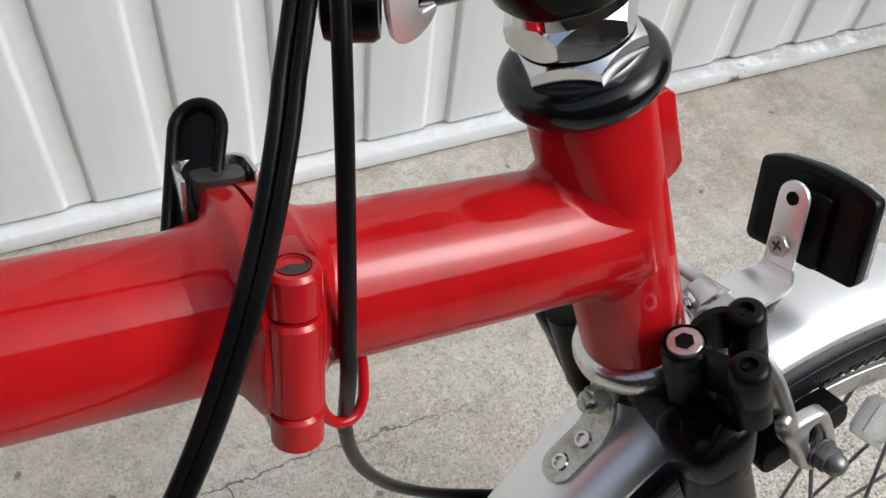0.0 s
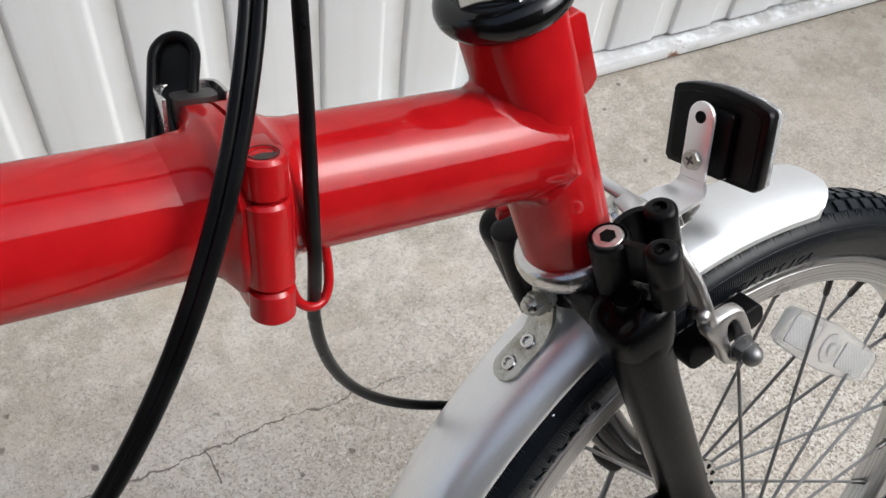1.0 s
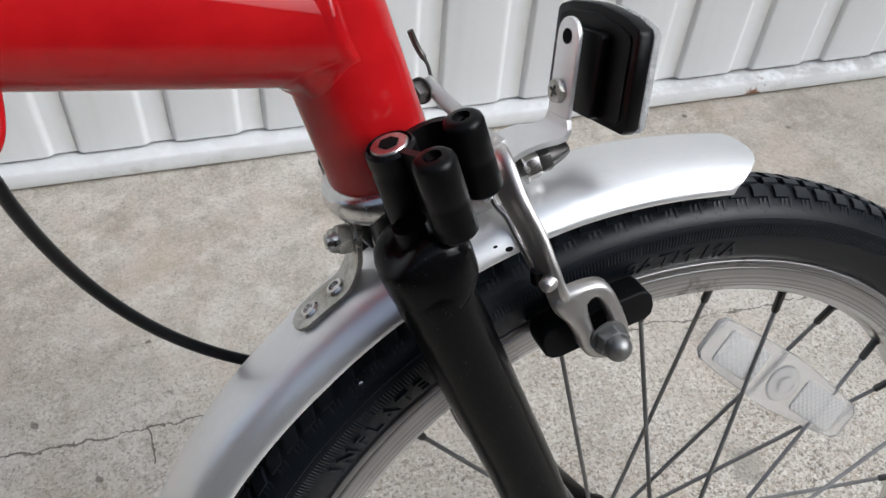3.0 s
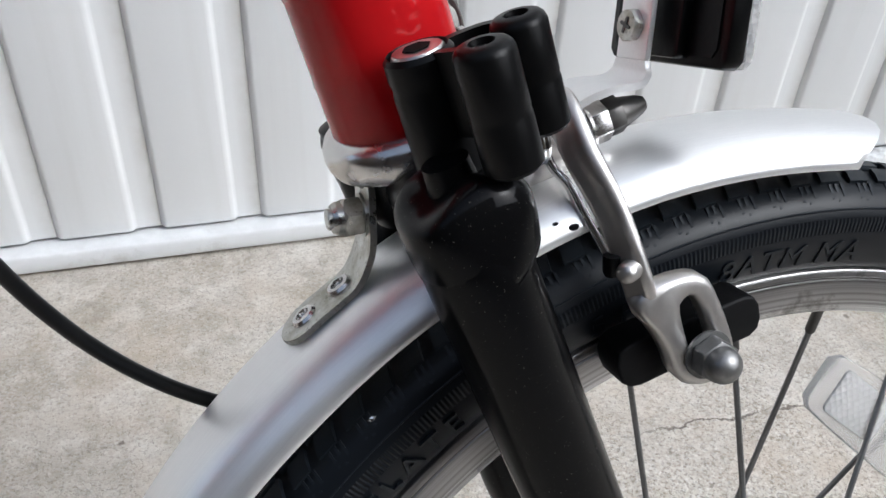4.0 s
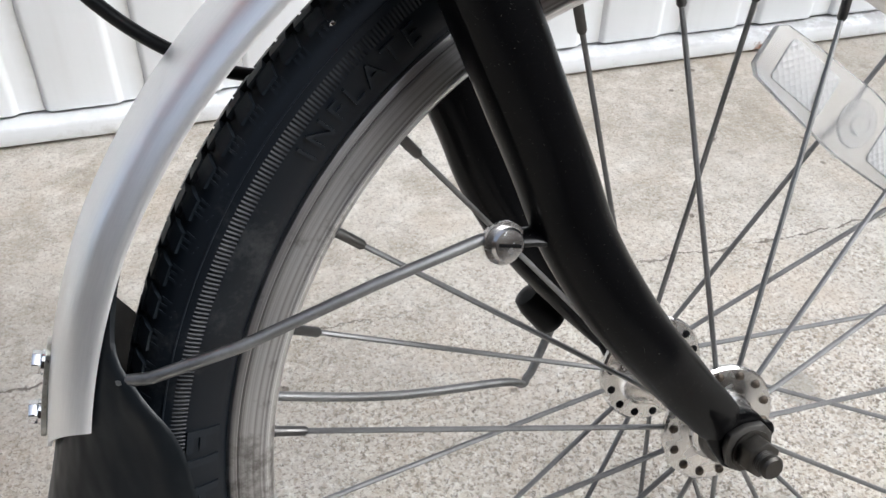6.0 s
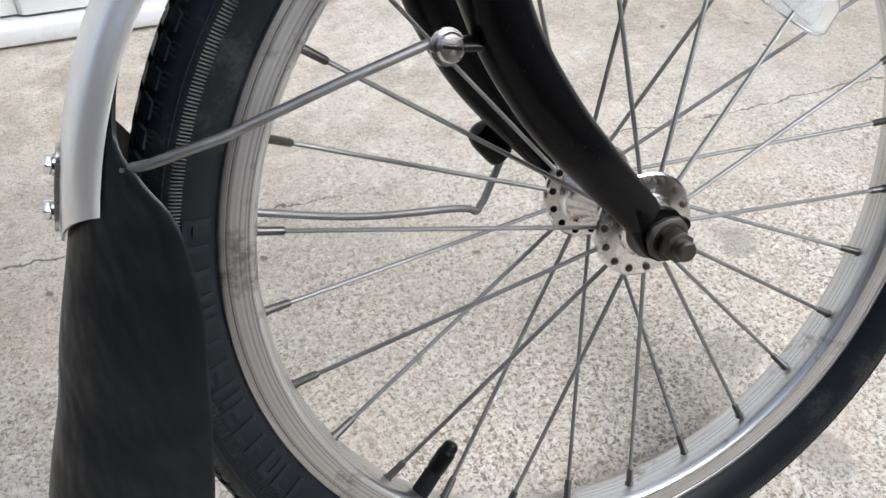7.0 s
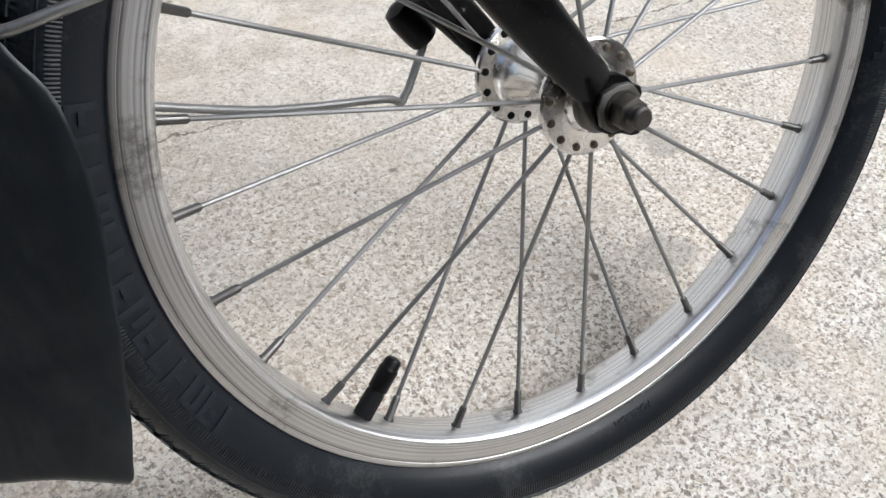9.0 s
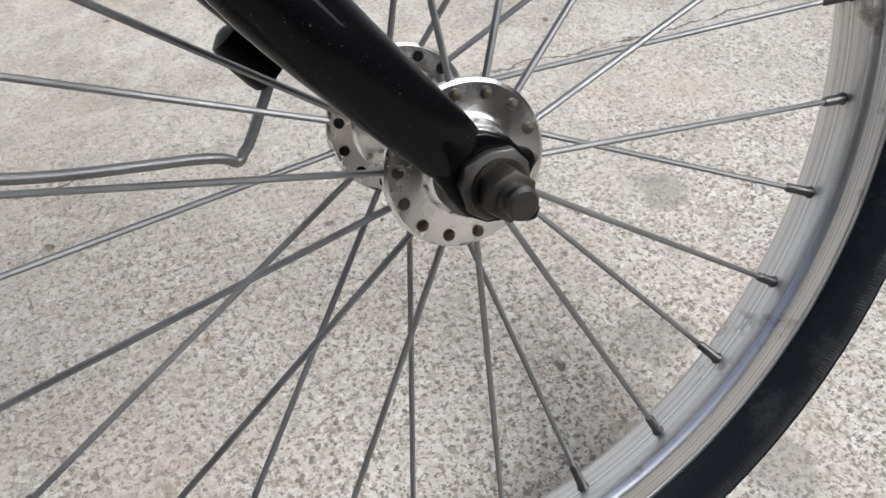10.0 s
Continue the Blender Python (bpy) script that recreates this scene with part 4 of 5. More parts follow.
def build_frame():
    bm = lathe(B(), head(-0.0330), HK, ((0.0183, 0), (0.0194, 0.0010), (0.0194, 0.1210), (0.0187, 0.1225)), 56)
    part("head_tube", bm, RED, main_frame)
    # the main tube is mitred round the head tube, a little wider than it, and closed with a weld
    bm = B()
    u = V(0, 1, 0) - FK * FK.y
    u.normalize()
    w = FK.cross(u)
    n, R = 72, 0.0226
    rings = [[] for _ in range(12)]
    bead = []
    for i in range(n):
        q = 2 * math.pi * i / n
        d = u * math.cos(q) + w * math.sin(q)
        side = abs(math.cos(q)) * 0.0217
        o = FA + d * R
        slim = u * (-math.cos(q) * (R - 0.0217))
        t = HEAD_A - o
        reach = (t - HK * t.dot(HK)).dot(FK) / (1 - FK.dot(HK) ** 2)
        reach -= math.sqrt(max(0.0, 0.0194 ** 2 - min(side, 0.0194) ** 2))
        lip = min(1.0, max(0.0, (side - 0.0165) / 0.0045))
        reach += 0.0006 * lip * lip * (3 - 2 * lip)
        back = 0.0065 - 0.0025 * lip
        for k in range(9):
            rings[k].append(bm.verts.new(o + FK * (-0.012 + (reach - back + 0.012) * k / 8) + slim * max(0.0, (k - 4) / 4) ** 1.6))
        # the weld runs from the tube's end over the joint on to the head tube
        p1, joint = o + slim + FK * (reach - back), o + slim + FK * reach
        z = (joint - HEAD_A).dot(HK)
        z0 = (FA - HEAD_A).dot(HK) + (joint - FA).dot(FK) * FK.dot(HK)
        fore = (FK - HK * FK.dot(HK)).normalized()
        left = HK.cross(fore)
        rad = joint - HEAD_A - HK * z
        ang = math.atan2(rad.dot(left), -rad.dot(fore))
        away = V((z - z0), 0.0194 * ang, 0)
        away.normalize()
        z2, ang2 = z + away.x * 0.0065, ang + away.y * (0.0058 - 0.0030 * lip) / 0.0194
        p2 = HEAD_A + HK * z2 + (left * math.sin(ang2) - fore * math.cos(ang2)) * 0.0191
        bead.append((p1, joint, p2, d, lip))
    bridge(bm, rings[:9])
    part("main_tube", bm, RED, main_frame, "", 60)
    bm = B()
    rings = [[] for _ in range(11)]
    for p1, joint, p2, d, lip in bead:
        grip = 0.62 + 0.25 * lip
        c1, c2 = p1.lerp(joint, grip), p2.lerp(joint, grip)
        out = (d - FK * (1 - lip)).normalized()
        for k in range(11):
            t = k / 10
            p = p1 * (1 - t) ** 3 + c1 * 3 * t * (1 - t) ** 2 + c2 * 3 * t * t * (1 - t) + p2 * t ** 3
            lump = (0.0011 * noise.noise(p * 150) + 0.0006 * noise.noise(p * 380) + 0.0006) * math.sin(math.pi * t) * (1 - 0.6 * lip)
            rings[k].append(bm.verts.new(p + out * lump))
    bridge(bm, rings)
    bmesh.ops.recalc_face_normals(bm, faces=bm.faces[:])
    part("weld_bead", bm, RED, main_frame, angle=80)
    bm = B()
    tube(bm, [RB + RK * (-0.005 - 0.03 * i) for i in range(16)], 0.0226, 56)
    part("rear_tube", bm, RED, main_frame)
    # mounting block ahead of the head tube
    f = V(1, 0, 0) - HK * HK.x
    f.normalize()
    s = HK.cross(f).normalized()
    bm = B()
    o = V(-0.0815, -0.0033, 0.3415)
    prism(bm, [(-0.0185, -0.006), (-0.0150, 0.0035), (-0.0120, 0.0068), (0.0150, 0.0068), (0.0185, 0.0040), (0.0185, -0.010), (-0.0150, -0.010)], o - s * 0.0070, HK, f, 0.014, 0.0012)
    part("carrier_mount", bm, RED, main_frame, "red block welded to the head tube")
    bm = B()
    prism(bm, rounded(0.008, 0.004, 0.0012), V(-0.0998, 0.0279, 0.2613), (1, 0, 0), (0, 0.9, 0.4), 0.007, 0.0008)
    part("lug", bm, RED, main_frame)


build_frame()

# -- frame hinge --
hinge = group_part("frame_hinge", bike, "red folding hinge of the main tube")
PIN_T, PIN_B = V(-0.2062, -0.0305, 0.3660), V(-0.2182, -0.0285, 0.3105)
PK = (PIN_T - PIN_B).normalized()


def hinge_outline(s, r=0.0226):
    """From the round tube (0) to the wide flange (1)."""
    out = []
    k = s * s * (3 - 2 * s) if s > 0 else 0.0
    r += min(s, 0.0) * 0.03
    for i in range(56):
        a = 2 * math.pi * i / 56
        c, d = math.cos(a), math.sin(a)
        e = 0.48
        x = math.copysign(abs(c) ** e, c) * (0.0335 if c > 0 else 0.0290)
        y = math.copysign(abs(d) ** e, d) * 0.0258
        # the flange pinches in towards its two ends
        y *= 1 - 0.10 * (abs(x) / 0.033) ** 2
        out.append((r * c * (1 - k) + x * k, r * d * (1 - k) + y * k))
    return out


def build_hinge():
    pin = (PIN_T + PIN_B) / 2
    mid = V(pin.x, -0.0035, FA.z + (FA.x - pin.x) * 0.2468)
    for name, end, k, ext in (("front_plate", mid + FK * 0.0007, FK, 0.0190), ("rear_plate", mid - RK * 0.0007, -RK, 0.0210)):
        bm = B()
        stations = [(0.0, 0.95), (0.0008, 1.0), (0.0060, 1.0), (0.0070, 0.93), (0.0080, 0.66), (0.0098, 0.38), (0.0125, 0.17), (ext - 0.003, 0.06), (ext + 0.003, -0.03)]
        side = V(0, 1, 0) - k * k.y
        side.normalize()
        nrm = V(0, 0, 1) - k * k.z
        nrm.normalize()
        rings = []
        for d, s in stations:
            c = end + k * d
            ring = []
            for x, y in hinge_outline(s):
                p = c + side * x + nrm * y
                p += k * (0.0012 * noise.noise(p * 90) if 0.1 < s < 0.95 else 0.0)
                ring.append(bm.verts.new(p))
            rings.append(ring)
        bridge(bm, rings)
        bm.faces.new(rings[0][::-1])
        bm.faces.new(rings[-1])
        part(name, bm, RED, hinge, "lumpy welded red hinge plate", 50)
    total = (PIN_T - PIN_B).length
    for a, b, web in ((0.0, 0.0118, 1), (0.0126, total - 0.0142, -1), (total - 0.0134, total, 1)):
        r = 0.0072 if web > 0 else 0.0076
        bm = lathe(B(), PIN_B + PK * a, PK, ((0.0042, 0), (r - 0.0012, 0.0), (r, 0.0012), (r, b - a - 0.0012), (r - 0.0010, b - a), (0.0040, b - a), (0.0036, b - a - 0.0016)), 28)
        # a web that ties the knuckle to its plate
        w = PK.cross(V(0, 1, 0)).normalized()
        prism(bm, [(a + 0.0006, 0.0), (b - 0.0006, 0.0), (b - 0.0006, 0.014), (a + 0.0006, 0.014)], PIN_B - w * (0.0062 if web < 0 else 0.0058), PK, V(0, 1, 0) - PK * PK.y, 0.0120, 0.001)
        part("knuckle", bm, RED, hinge)
    bm = lathe(B(), PIN_T - PK * 0.003, PK, ((0.0044, 0), (0.0044, 0.0020), (0.0040, 0.0025), (0.0030, 0.0022), (0.0012, 0.0024)), 22)
    part("hinge_pin", bm, GREASY, hinge, "dull steel hinge pin")
    bm = lathe(B(), PIN_T + PK * 0.00005, PK, ((0.0044, -0.001), (0.0048, -0.001), (0.0048, 0.0001), (0.0044, 0.0001)), 24, loop=True)
    part("pin_hole", bm, DARK, hinge)
    # steel clamp over the far ends of the plates, with its lever
    bm = B()
    cz = mid + V(0.0030, 0.0330, 0.0250)
    outer = [(-0.0112, -0.0075)] + [(-0.0112 + 0.0045 - 0.0045 * math.cos(radians(a)), 0.0025 + 0.0045 * math.sin(radians(a))) for a in range(0, 91, 15)]
    outer += [(-x, y) for x, y in reversed(outer)]
    inner = [(x * 0.87, y - 0.0014) for x, y in reversed(outer)]
    inner[0], inner[-1] = (inner[0][0], -0.0075), (inner[-1][0], -0.0075)
    prism(bm, outer + inner, cz, FK, (0, 1, 0), -0.0330, 0.0003)
    clamp = part("hinge_clamp", bm, SATIN, hinge, "shiny bent steel hinge clamp")
    bm = B()
    prism(bm, rounded(0.0150, 0.0090, 0.0030, 6), cz + V(0, -0.0030, -0.0012), FK, (0, 1, 0), -0.0200)
    part("clamp_block", bm, DULL, clamp)
    bm = B()
    lx = V(0.88, -0.45, -0.14).normalized()
    lz = V(0.0164, 0.0220, 0.0240).normalized()
    o = V(-0.2125, 0.0360, 0.3645)
    arch = [(0.0078 * math.cos(radians(a)), 0.0095 + 0.0078 * math.sin(radians(a))) for a in range(0, 181, 15)]
    prism(bm, arch + [(-0.0068, -0.024), (-0.0010, -0.027), (0.0068, -0.024)], o, lx, lz, 0.0030, 0.0010)
    edge = [o + lx * x * 0.90 + lz * y for x, y in [(0.0068, -0.024)] + arch + [(-0.0068, -0.024)]]
    n = lx.cross(lz)
    tube(bm, [p + n * 0.0034 for p in edge], 0.0019, 10)
    part("clamp_lever", bm, PLASTIC, clamp, "black plastic clamp lever", 50)
    # wire loop under the tube that guides the cable
    bm = B()
    tube(bm, smooth_path([V(-0.1915, -0.0110, 0.3215), V(-0.1922, -0.0145, 0.3155), V(-0.1935, -0.0160, 0.3089), V(-0.1957, -0.0178, 0.3031), V(-0.1993, -0.0193, 0.2996), V(-0.2039, -0.0204, 0.3002), V(-0.2073, -0.0204, 0.3040), V(-0.2084, -0.0203, 0.3098), V(-0.2078, -0.0205, 0.3179), V(-0.2060, -0.0195, 0.3241)], 8), 0.0017, 12)
    lathe(bm, V(-0.1912, -0.0100, 0.3225), (0.1, 0.5, 1), ((0.0040, -0.002), (0.0028, -0.0045), (0.0016, -0.007)), 14)
    part("cable_loop", bm, RED, main_frame, "red wire cable guide")


build_hinge()

# -- plastic triple socket on the fork's shoulder --
def build_socket():
    k = HK
    tops = ((V(-0.0894, -0.0314, 0.2774), 0.0083, 0.0405), (V(-0.0662, -0.0340, 0.2813), 0.0068, 0.0285), (V(-0.0823, -0.0535, 0.2803), 0.0068, 0.0290))
    block = group_part("bracket_socket", bike, "black plastic socket block on the fork shoulder")
    for n, (t, r, length) in enumerate(tops):
        if n == 0:
            prof = ((0.006, 0), (r - 0.0008, 0), (r, 0.0008), (r, length - 0.009), (r * 0.96, length - 0.0075), (r, length - 0.006), (r, length - 0.0012), (r - 0.0010, length), (0.0072, length), (0.0066, length - 0.002), (0.003, length - 0.002))
        else:
            prof = ((0.002, 0), (r - 0.0012, 0), (r, 0.0012), (r, length * 0.42), (r * 0.97, length * 0.45), (r, length * 0.48), (r, length - 0.0026), (r - 0.0004, length - 0.0013), (r - 0.0013, length - 0.0004), (r - 0.0024, length), (0.0030, length), (0.0026, length - 0.0022), (0.0008, length - 0.0022))
        part("barrel", lathe(B(), t - k * length, k, prof, 32), PLASTIC, block)
    a, b, c = (V(t) for t, _, _ in tops)
    bm = B()
    for line in ([a, a.lerp(b, 0.35) + V(0.001, 0.006, 0), a.lerp(b, 0.75) + V(0, 0.006, 0), b], [a, a.lerp(c, 0.5), c]):
        pts = smooth_path(line, 5)
        prof = lambda s: [(-0.0013, -0.001), (0.0013, -0.001), (0.0013, -0.021), (-0.0013, -0.021)]
        rings = []
        for i, p in enumerate(pts):
            t = (pts[min(i + 1, len(pts) - 1)] - pts[max(i - 1, 0)]).normalized()
            sd = t.cross(k).normalized()
            rings.append([bm.verts.new(p + sd * x + k * y) for x, y in prof(0)])
        bridge(bm, rings)
        bm.faces.new(rings[0][::-1])
        bm.faces.new(rings[-1])
    part("web", bm, PLASTIC, block, "", 40)
    bm = B()
    t = tops[0][0]
    lathe(bm, t - k * 0.0022, k, ((0.0064, 0), (0.0064, 0.0016), (0.0058, 0.0024), (0.0036, 0.0024)), 32)
    hx = [(0.0034 * math.cos(radians(60 * i)), 0.0034 * math.sin(radians(60 * i))) for i in range(6)]
    u, v, w = frame_of(k)
    bolt = part("socket_bolt", bm, FORGED, block, "chromed hexagon socket bolt")
    bm = B()
    prism(bm, hx, t + k * 0.0003, u, v, 0.0003)
    part("hex_recess", bm, DARK, bolt)
    # the plain post of the far side
    bm = B()
    q = V(-0.0953, 0.0331, 0.2498)
    tube(bm, smooth_path([q - k * 0.045, q - k * 0.02, q - k * 0.004, q + k * 0.0005], 5), lambda s: (0.0080 + 0.001 * s) * (1.0 if s < 0.9 else 1 - 4 * (s - 0.9)), 20)
    part("far_post", bm, PLASTIC, bike, "rounded black post on the fork")


build_socket()

# -- mudguard --
guard = group_part("mudguard", bike, "brushed aluminium front mudguard")
G0, G1 = 75.6, 163.5
SWELL = ((70, 76, 82, 96, 108, 116, 124, 134, 145, 158, 168), (-0.0055, -0.0054, -0.0046, -0.0010, 0.0008, 0.0012, 0.0012, 0.0022, 0.0032, 0.0022, 0.0012))


def swell(a):
    """How far the mudguard stands off a true circle."""
    return float(np.interp(a, *SWELL))


def build_mudguard():
    half = [(0.0000, 0.2375), (0.0060, 0.2373), (0.0110, 0.2365), (0.0155, 0.2350), (0.0190, 0.2328), (0.0215, 0.2302), (0.0232, 0.2278), (0.0238, 0.2258)]
    prof = [(-y, r) for y, r in reversed(half)] + [(y, r) for y, r in half[1:]]
    inner = [(y * 0.975, r - 0.0011) for y, r in prof]
    n = 90
    bm = B()
    outer_r, inner_r = [], []
    for i in range(n + 1):
        s = i / n
        o_row, i_row = [], []
        for (y, r), (yi, ri) in zip(prof, inner):
            # the front end is cut with round corners
            back = 5.2 * (abs(y) / 0.0238) ** 4
            a0 = G0 + back * 0.75 * (1 if y < 0 else 0.9)
            a1 = G1 - (4.3 if y < 0 else 3.0) * abs(y) / 0.0238
            a = a0 + (a1 - a0) * s
            o_row.append(bm.verts.new(polar(r + swell(a), a, y + Y0)))
            i_row.append(bm.verts.new(polar(ri + swell(a), a, yi + Y0)))
        outer_r.append(o_row)
        inner_r.append(i_row)
    rows = [o + i[::-1] for o, i in zip(outer_r, inner_r)]
    bridge(bm, rows)
    for row in (rows[0][::-1], rows[-1]):
        m = len(row) // 2
        for k in range(m - 1):
            bm.faces.new((row[k], row[k + 1], row[-k - 2], row[-k - 1]))
    part("blade", bm, GUARD, guard, "brushed aluminium blade with dull haze", 60)
    # two small dark specks beside the brake
    for r, a, y, size in ((0.2303, 104.05, -0.0205, 0.0007), (0.2278, 103.05, -0.0221, 0.0012)):
        bm = bmesh.new()
        bmesh.ops.create_icosphere(bm, subdivisions=2, radius=size, matrix=Matrix.Translation(polar(r, a, y)) @ Matrix.Diagonal((1.3, 0.7, 0.8, 1)))
        part("dark_speck", bm, DARK, guard)
    # bracket strip: up the crown's back, then down along the blade
    def strip(name, line, width, thick, material, owner, label):
        pts = smooth_path(line, 6)
        bm = B()
        rings = []
        for i, (p) in enumerate(pts):
            t = (pts[min(i + 1, len(pts) - 1)] - pts[max(i - 1, 0)]).normalized()
            sd = V(0, 1, 0)
            nr = t.cross(sd).normalized()
            w = width / 2
            d = min((p - pts[0]).length, (p - pts[-1]).length)
            if d < w:
                w = max(math.sqrt(max(w * w - (w - d) ** 2, 0)), width * 0.12)
            rings.append([bm.verts.new(p + sd * x + nr * h) for x, h in ((-w, -thick / 2), (-w, thick / 2), (w, thick / 2), (w, -thick / 2))])
        bridge(bm, rings)
        bm.faces.new(rings[0][::-1])
        bm.faces.new(rings[-1])
        return part(name, bm, material, owner, label, 40)

    line = [V(-0.0990, 0.001, 0.2440), V(-0.1000, 0.001, 0.2380), V(-0.1010, 0.001, 0.2310), V(-0.1024, 0.001, 0.2235), V(-0.1052, 0.001, 0.2178), polar(0.2396, 117.0, 0.001), polar(0.2394, 118.5, 0.001)] + [polar(0.2396, a, 0.001) for a in (120.0, 121.2, 122.0, 122.4, 122.7)]
    bracket = strip("guard_bracket", line, 0.0155, 0.0018, ZINC, guard, "zinc plated bracket strip with two rivets")
    for a in (117.7, 120.7):
        nrm = polar(1, a)
        bm = lathe(B(), polar(0.2402, a, 0.001), nrm, ((0.0040, 0), (0.0040, 0.0006), (0.0033, 0.0014), (0.0022, 0.0015), (0.0019, 0.0005), (0.0004, 0.0007)), 20)
        part("rivet", bm, SATIN, bracket)
    ax = V(-0.99, 0, 0.10)
    bm = B()
    o = V(-0.1007, 0.0008, 0.2312)
    lathe(bm, o, ax, ((0.003, 0), (0.0066, 0.0), (0.0066, 0.0009), (0.0060, 0.0011), (0.0060, 0.0018), (0.003, 0.0018)), 28)
    turned_nut(bm, o + ax * 0.0018, ax, 0.0098, 0.0052, 18)
    lathe(bm, o + ax * 0.0068, ax, ((0.0046, 0), (0.0045, 0.0018), (0.0038, 0.0030), (0.0030, 0.0031), (0.0030, 0.0040), (0.0025, 0.0044), (0.0004, 0.0044)), 24)
    part("bracket_bolt", bm, ZINC, guard, "zinc plated locking nut on the bracket bolt", 20)
    # stays
    scr = V(-0.0802, -0.0375, 0.1074)
    bm = B()
    tube(bm, [scr + V(0.002, 0.001, 0.001), V(-0.0865, -0.0365, 0.1100), V(-0.1206, -0.0350, 0.1055), V(-0.1641, -0.0345, 0.0990), V(-0.1900, -0.0315, 0.0967), V(-0.1985, -0.0262, 0.0958), V(-0.2030, -0.0190, 0.0952)], 0.0019, 10)
    part("stay", bm, STEEL, guard, "steel wire mudguard stay")
    bm = lathe(B(), scr, (0.1, -1, 0.05), ((0.0042, -0.006), (0.0046, -0.0005), (0.0070, 0.0), (0.0070, 0.0013), (0.0054, 0.0015), (0.0056, 0.0034), (0.0048, 0.0044), (0.0010, 0.0049)), 26)
    prism(bm, rounded(0.0074, 0.0011, 0.0003), scr + V(0.0005, -0.0050, 0.0003), (0.95, 0.0, -0.35), (0.35, 0.0, 0.95), -0.0004, mat=1)
    part("stay_screw", bm, (SATIN, DARK), guard, "shiny slotted stay screw")
    up, low = V(-0.0290, 0.0559, 0.0168), V(-0.0465, 0.0518, -0.0035)
    bm = B()
    tube(bm, [up + V(0.003, 0.001, 0.008), up, low.lerp(up, 0.12)] + smooth_path([low.lerp(up, 0.05) + V(-0.001, 0, 0), low + V(-0.0035, -0.001, -0.0008), V(-0.0600, 0.0480, 0.0020), V(-0.110, 0.0400, 0.0190), V(-0.160, 0.0320, 0.0430), V(-0.200, 0.0270, 0.0640), V(-0.2160, 0.0230, 0.0740)], 6), 0.0019, 10)
    part("stay", bm, STEEL, guard, "steel wire mudguard stay")
    bm = B()
    lathe(bm, up + V(0.0005, 0.0005, 0.0005), (-0.50, 0.10, 0.86), ((0.0032, 0.0004), (0.0062, 0.0), (0.0072, 0.0010), (0.0076, 0.004), (0.0076, 0.015), (0.0062, 0.020), (0.002, 0.022)), 24)
    part("stay_plug", bm, PLASTIC, guard, "black plastic stay plug")
    # flap: a soft sheet that widens downwards and curls forward at its edges
    bm = B()
    m = 24
    stations = []
    for z, xc, xe, hw in ((0.1520, -0.1775, -0.1768, 0.0090), (0.1430, -0.1855, -0.1825, 0.0180), (0.1320, -0.1930, -0.1880, 0.0215), (0.1190, -0.2010, -0.1945, 0.0222), (0.1037, -0.2095, -0.1990, 0.0262), (0.0906, -0.2165, -0.1952, 0.0330), (0.0734, -0.2250, -0.1895, 0.0372), (0.0427, -0.2388, -0.1912, 0.0395), (0.0220, -0.2480, -0.1960, 0.0408), (0.0, -0.2566, -0.2012, 0.0412), (-0.0280, -0.2672, -0.2100, 0.0415), (-0.0420, -0.2722, -0.2155, 0.0415), (-0.0485, -0.2742, -0.2180, 0.0413), (-0.0510, -0.2747, -0.2195, 0.0395)):
        row = []
        for j in range(m + 1):
            q = -1 + 2 * j / m
            hem = float(np.interp(abs(q), (0, 0.2, 0.4, 0.6, 0.8, 0.9, 1), (0.79, 0.84, 0.83, 0.85, 0.905, 1.0, 1.13)))
            row.append(V(xc + (xe - xc) * abs(q) ** 2.2, Y0 + hw * q, z if z > 0 else z * hem))
        stations.append(row)
    fine = []
    for j in range(m + 1):
        fine.append(smooth_path([st[j] for st in stations], 4))
    rows = [[col[i] for col in fine] for i in range(len(fine[0]))]
    for rw in rows:
        for p in rw:
            p += V(0.0006 * noise.noise(p * 40), 0, 0)
    outer_rows = [[bm.verts.new(p) for p in rw] for rw in rows]
    inner_rows = [[bm.verts.new(p + V(0.0014, -0.0006 * (p.y > 0) + 0.0006 * (p.y < 0), 0)) for p in rw] for rw in rows]
    loops = [a + b[::-1] for a, b in zip(outer_rows, inner_rows)]
    bridge(bm, loops)
    for row in (loops[0][::-1], loops[-1]):
        h = len(row) // 2
        for k in range(h - 1):
            bm.faces.new((row[k], row[k + 1], row[-k - 2], row[-k - 1]))
    part("mud_flap", bm, FLAP, guard, "soft black rubber mud flap", 70)
    # plate with two screws behind the lower end
    strip_pts = [polar(0.2404, a, 0.003) for a in (154.6, 156.5, 159, 161.5, 162.6)]
    plate = strip("flap_plate", strip_pts, 0.012, 0.0016, ZINC, guard, "zinc plate holding the flap")
    for a in (156.6, 160.7):
        bm = hexnut(B(), polar(0.2411, a, 0.003), polar(1, a), 0.0068, 0.0030, 0.0, 8, 0.0042)
        part("plate_screw", bm, CHROME, plate)


build_mudguard()

# -- brake --
brake = group_part("front_brake", bike, "forged aluminium side-pull brake")


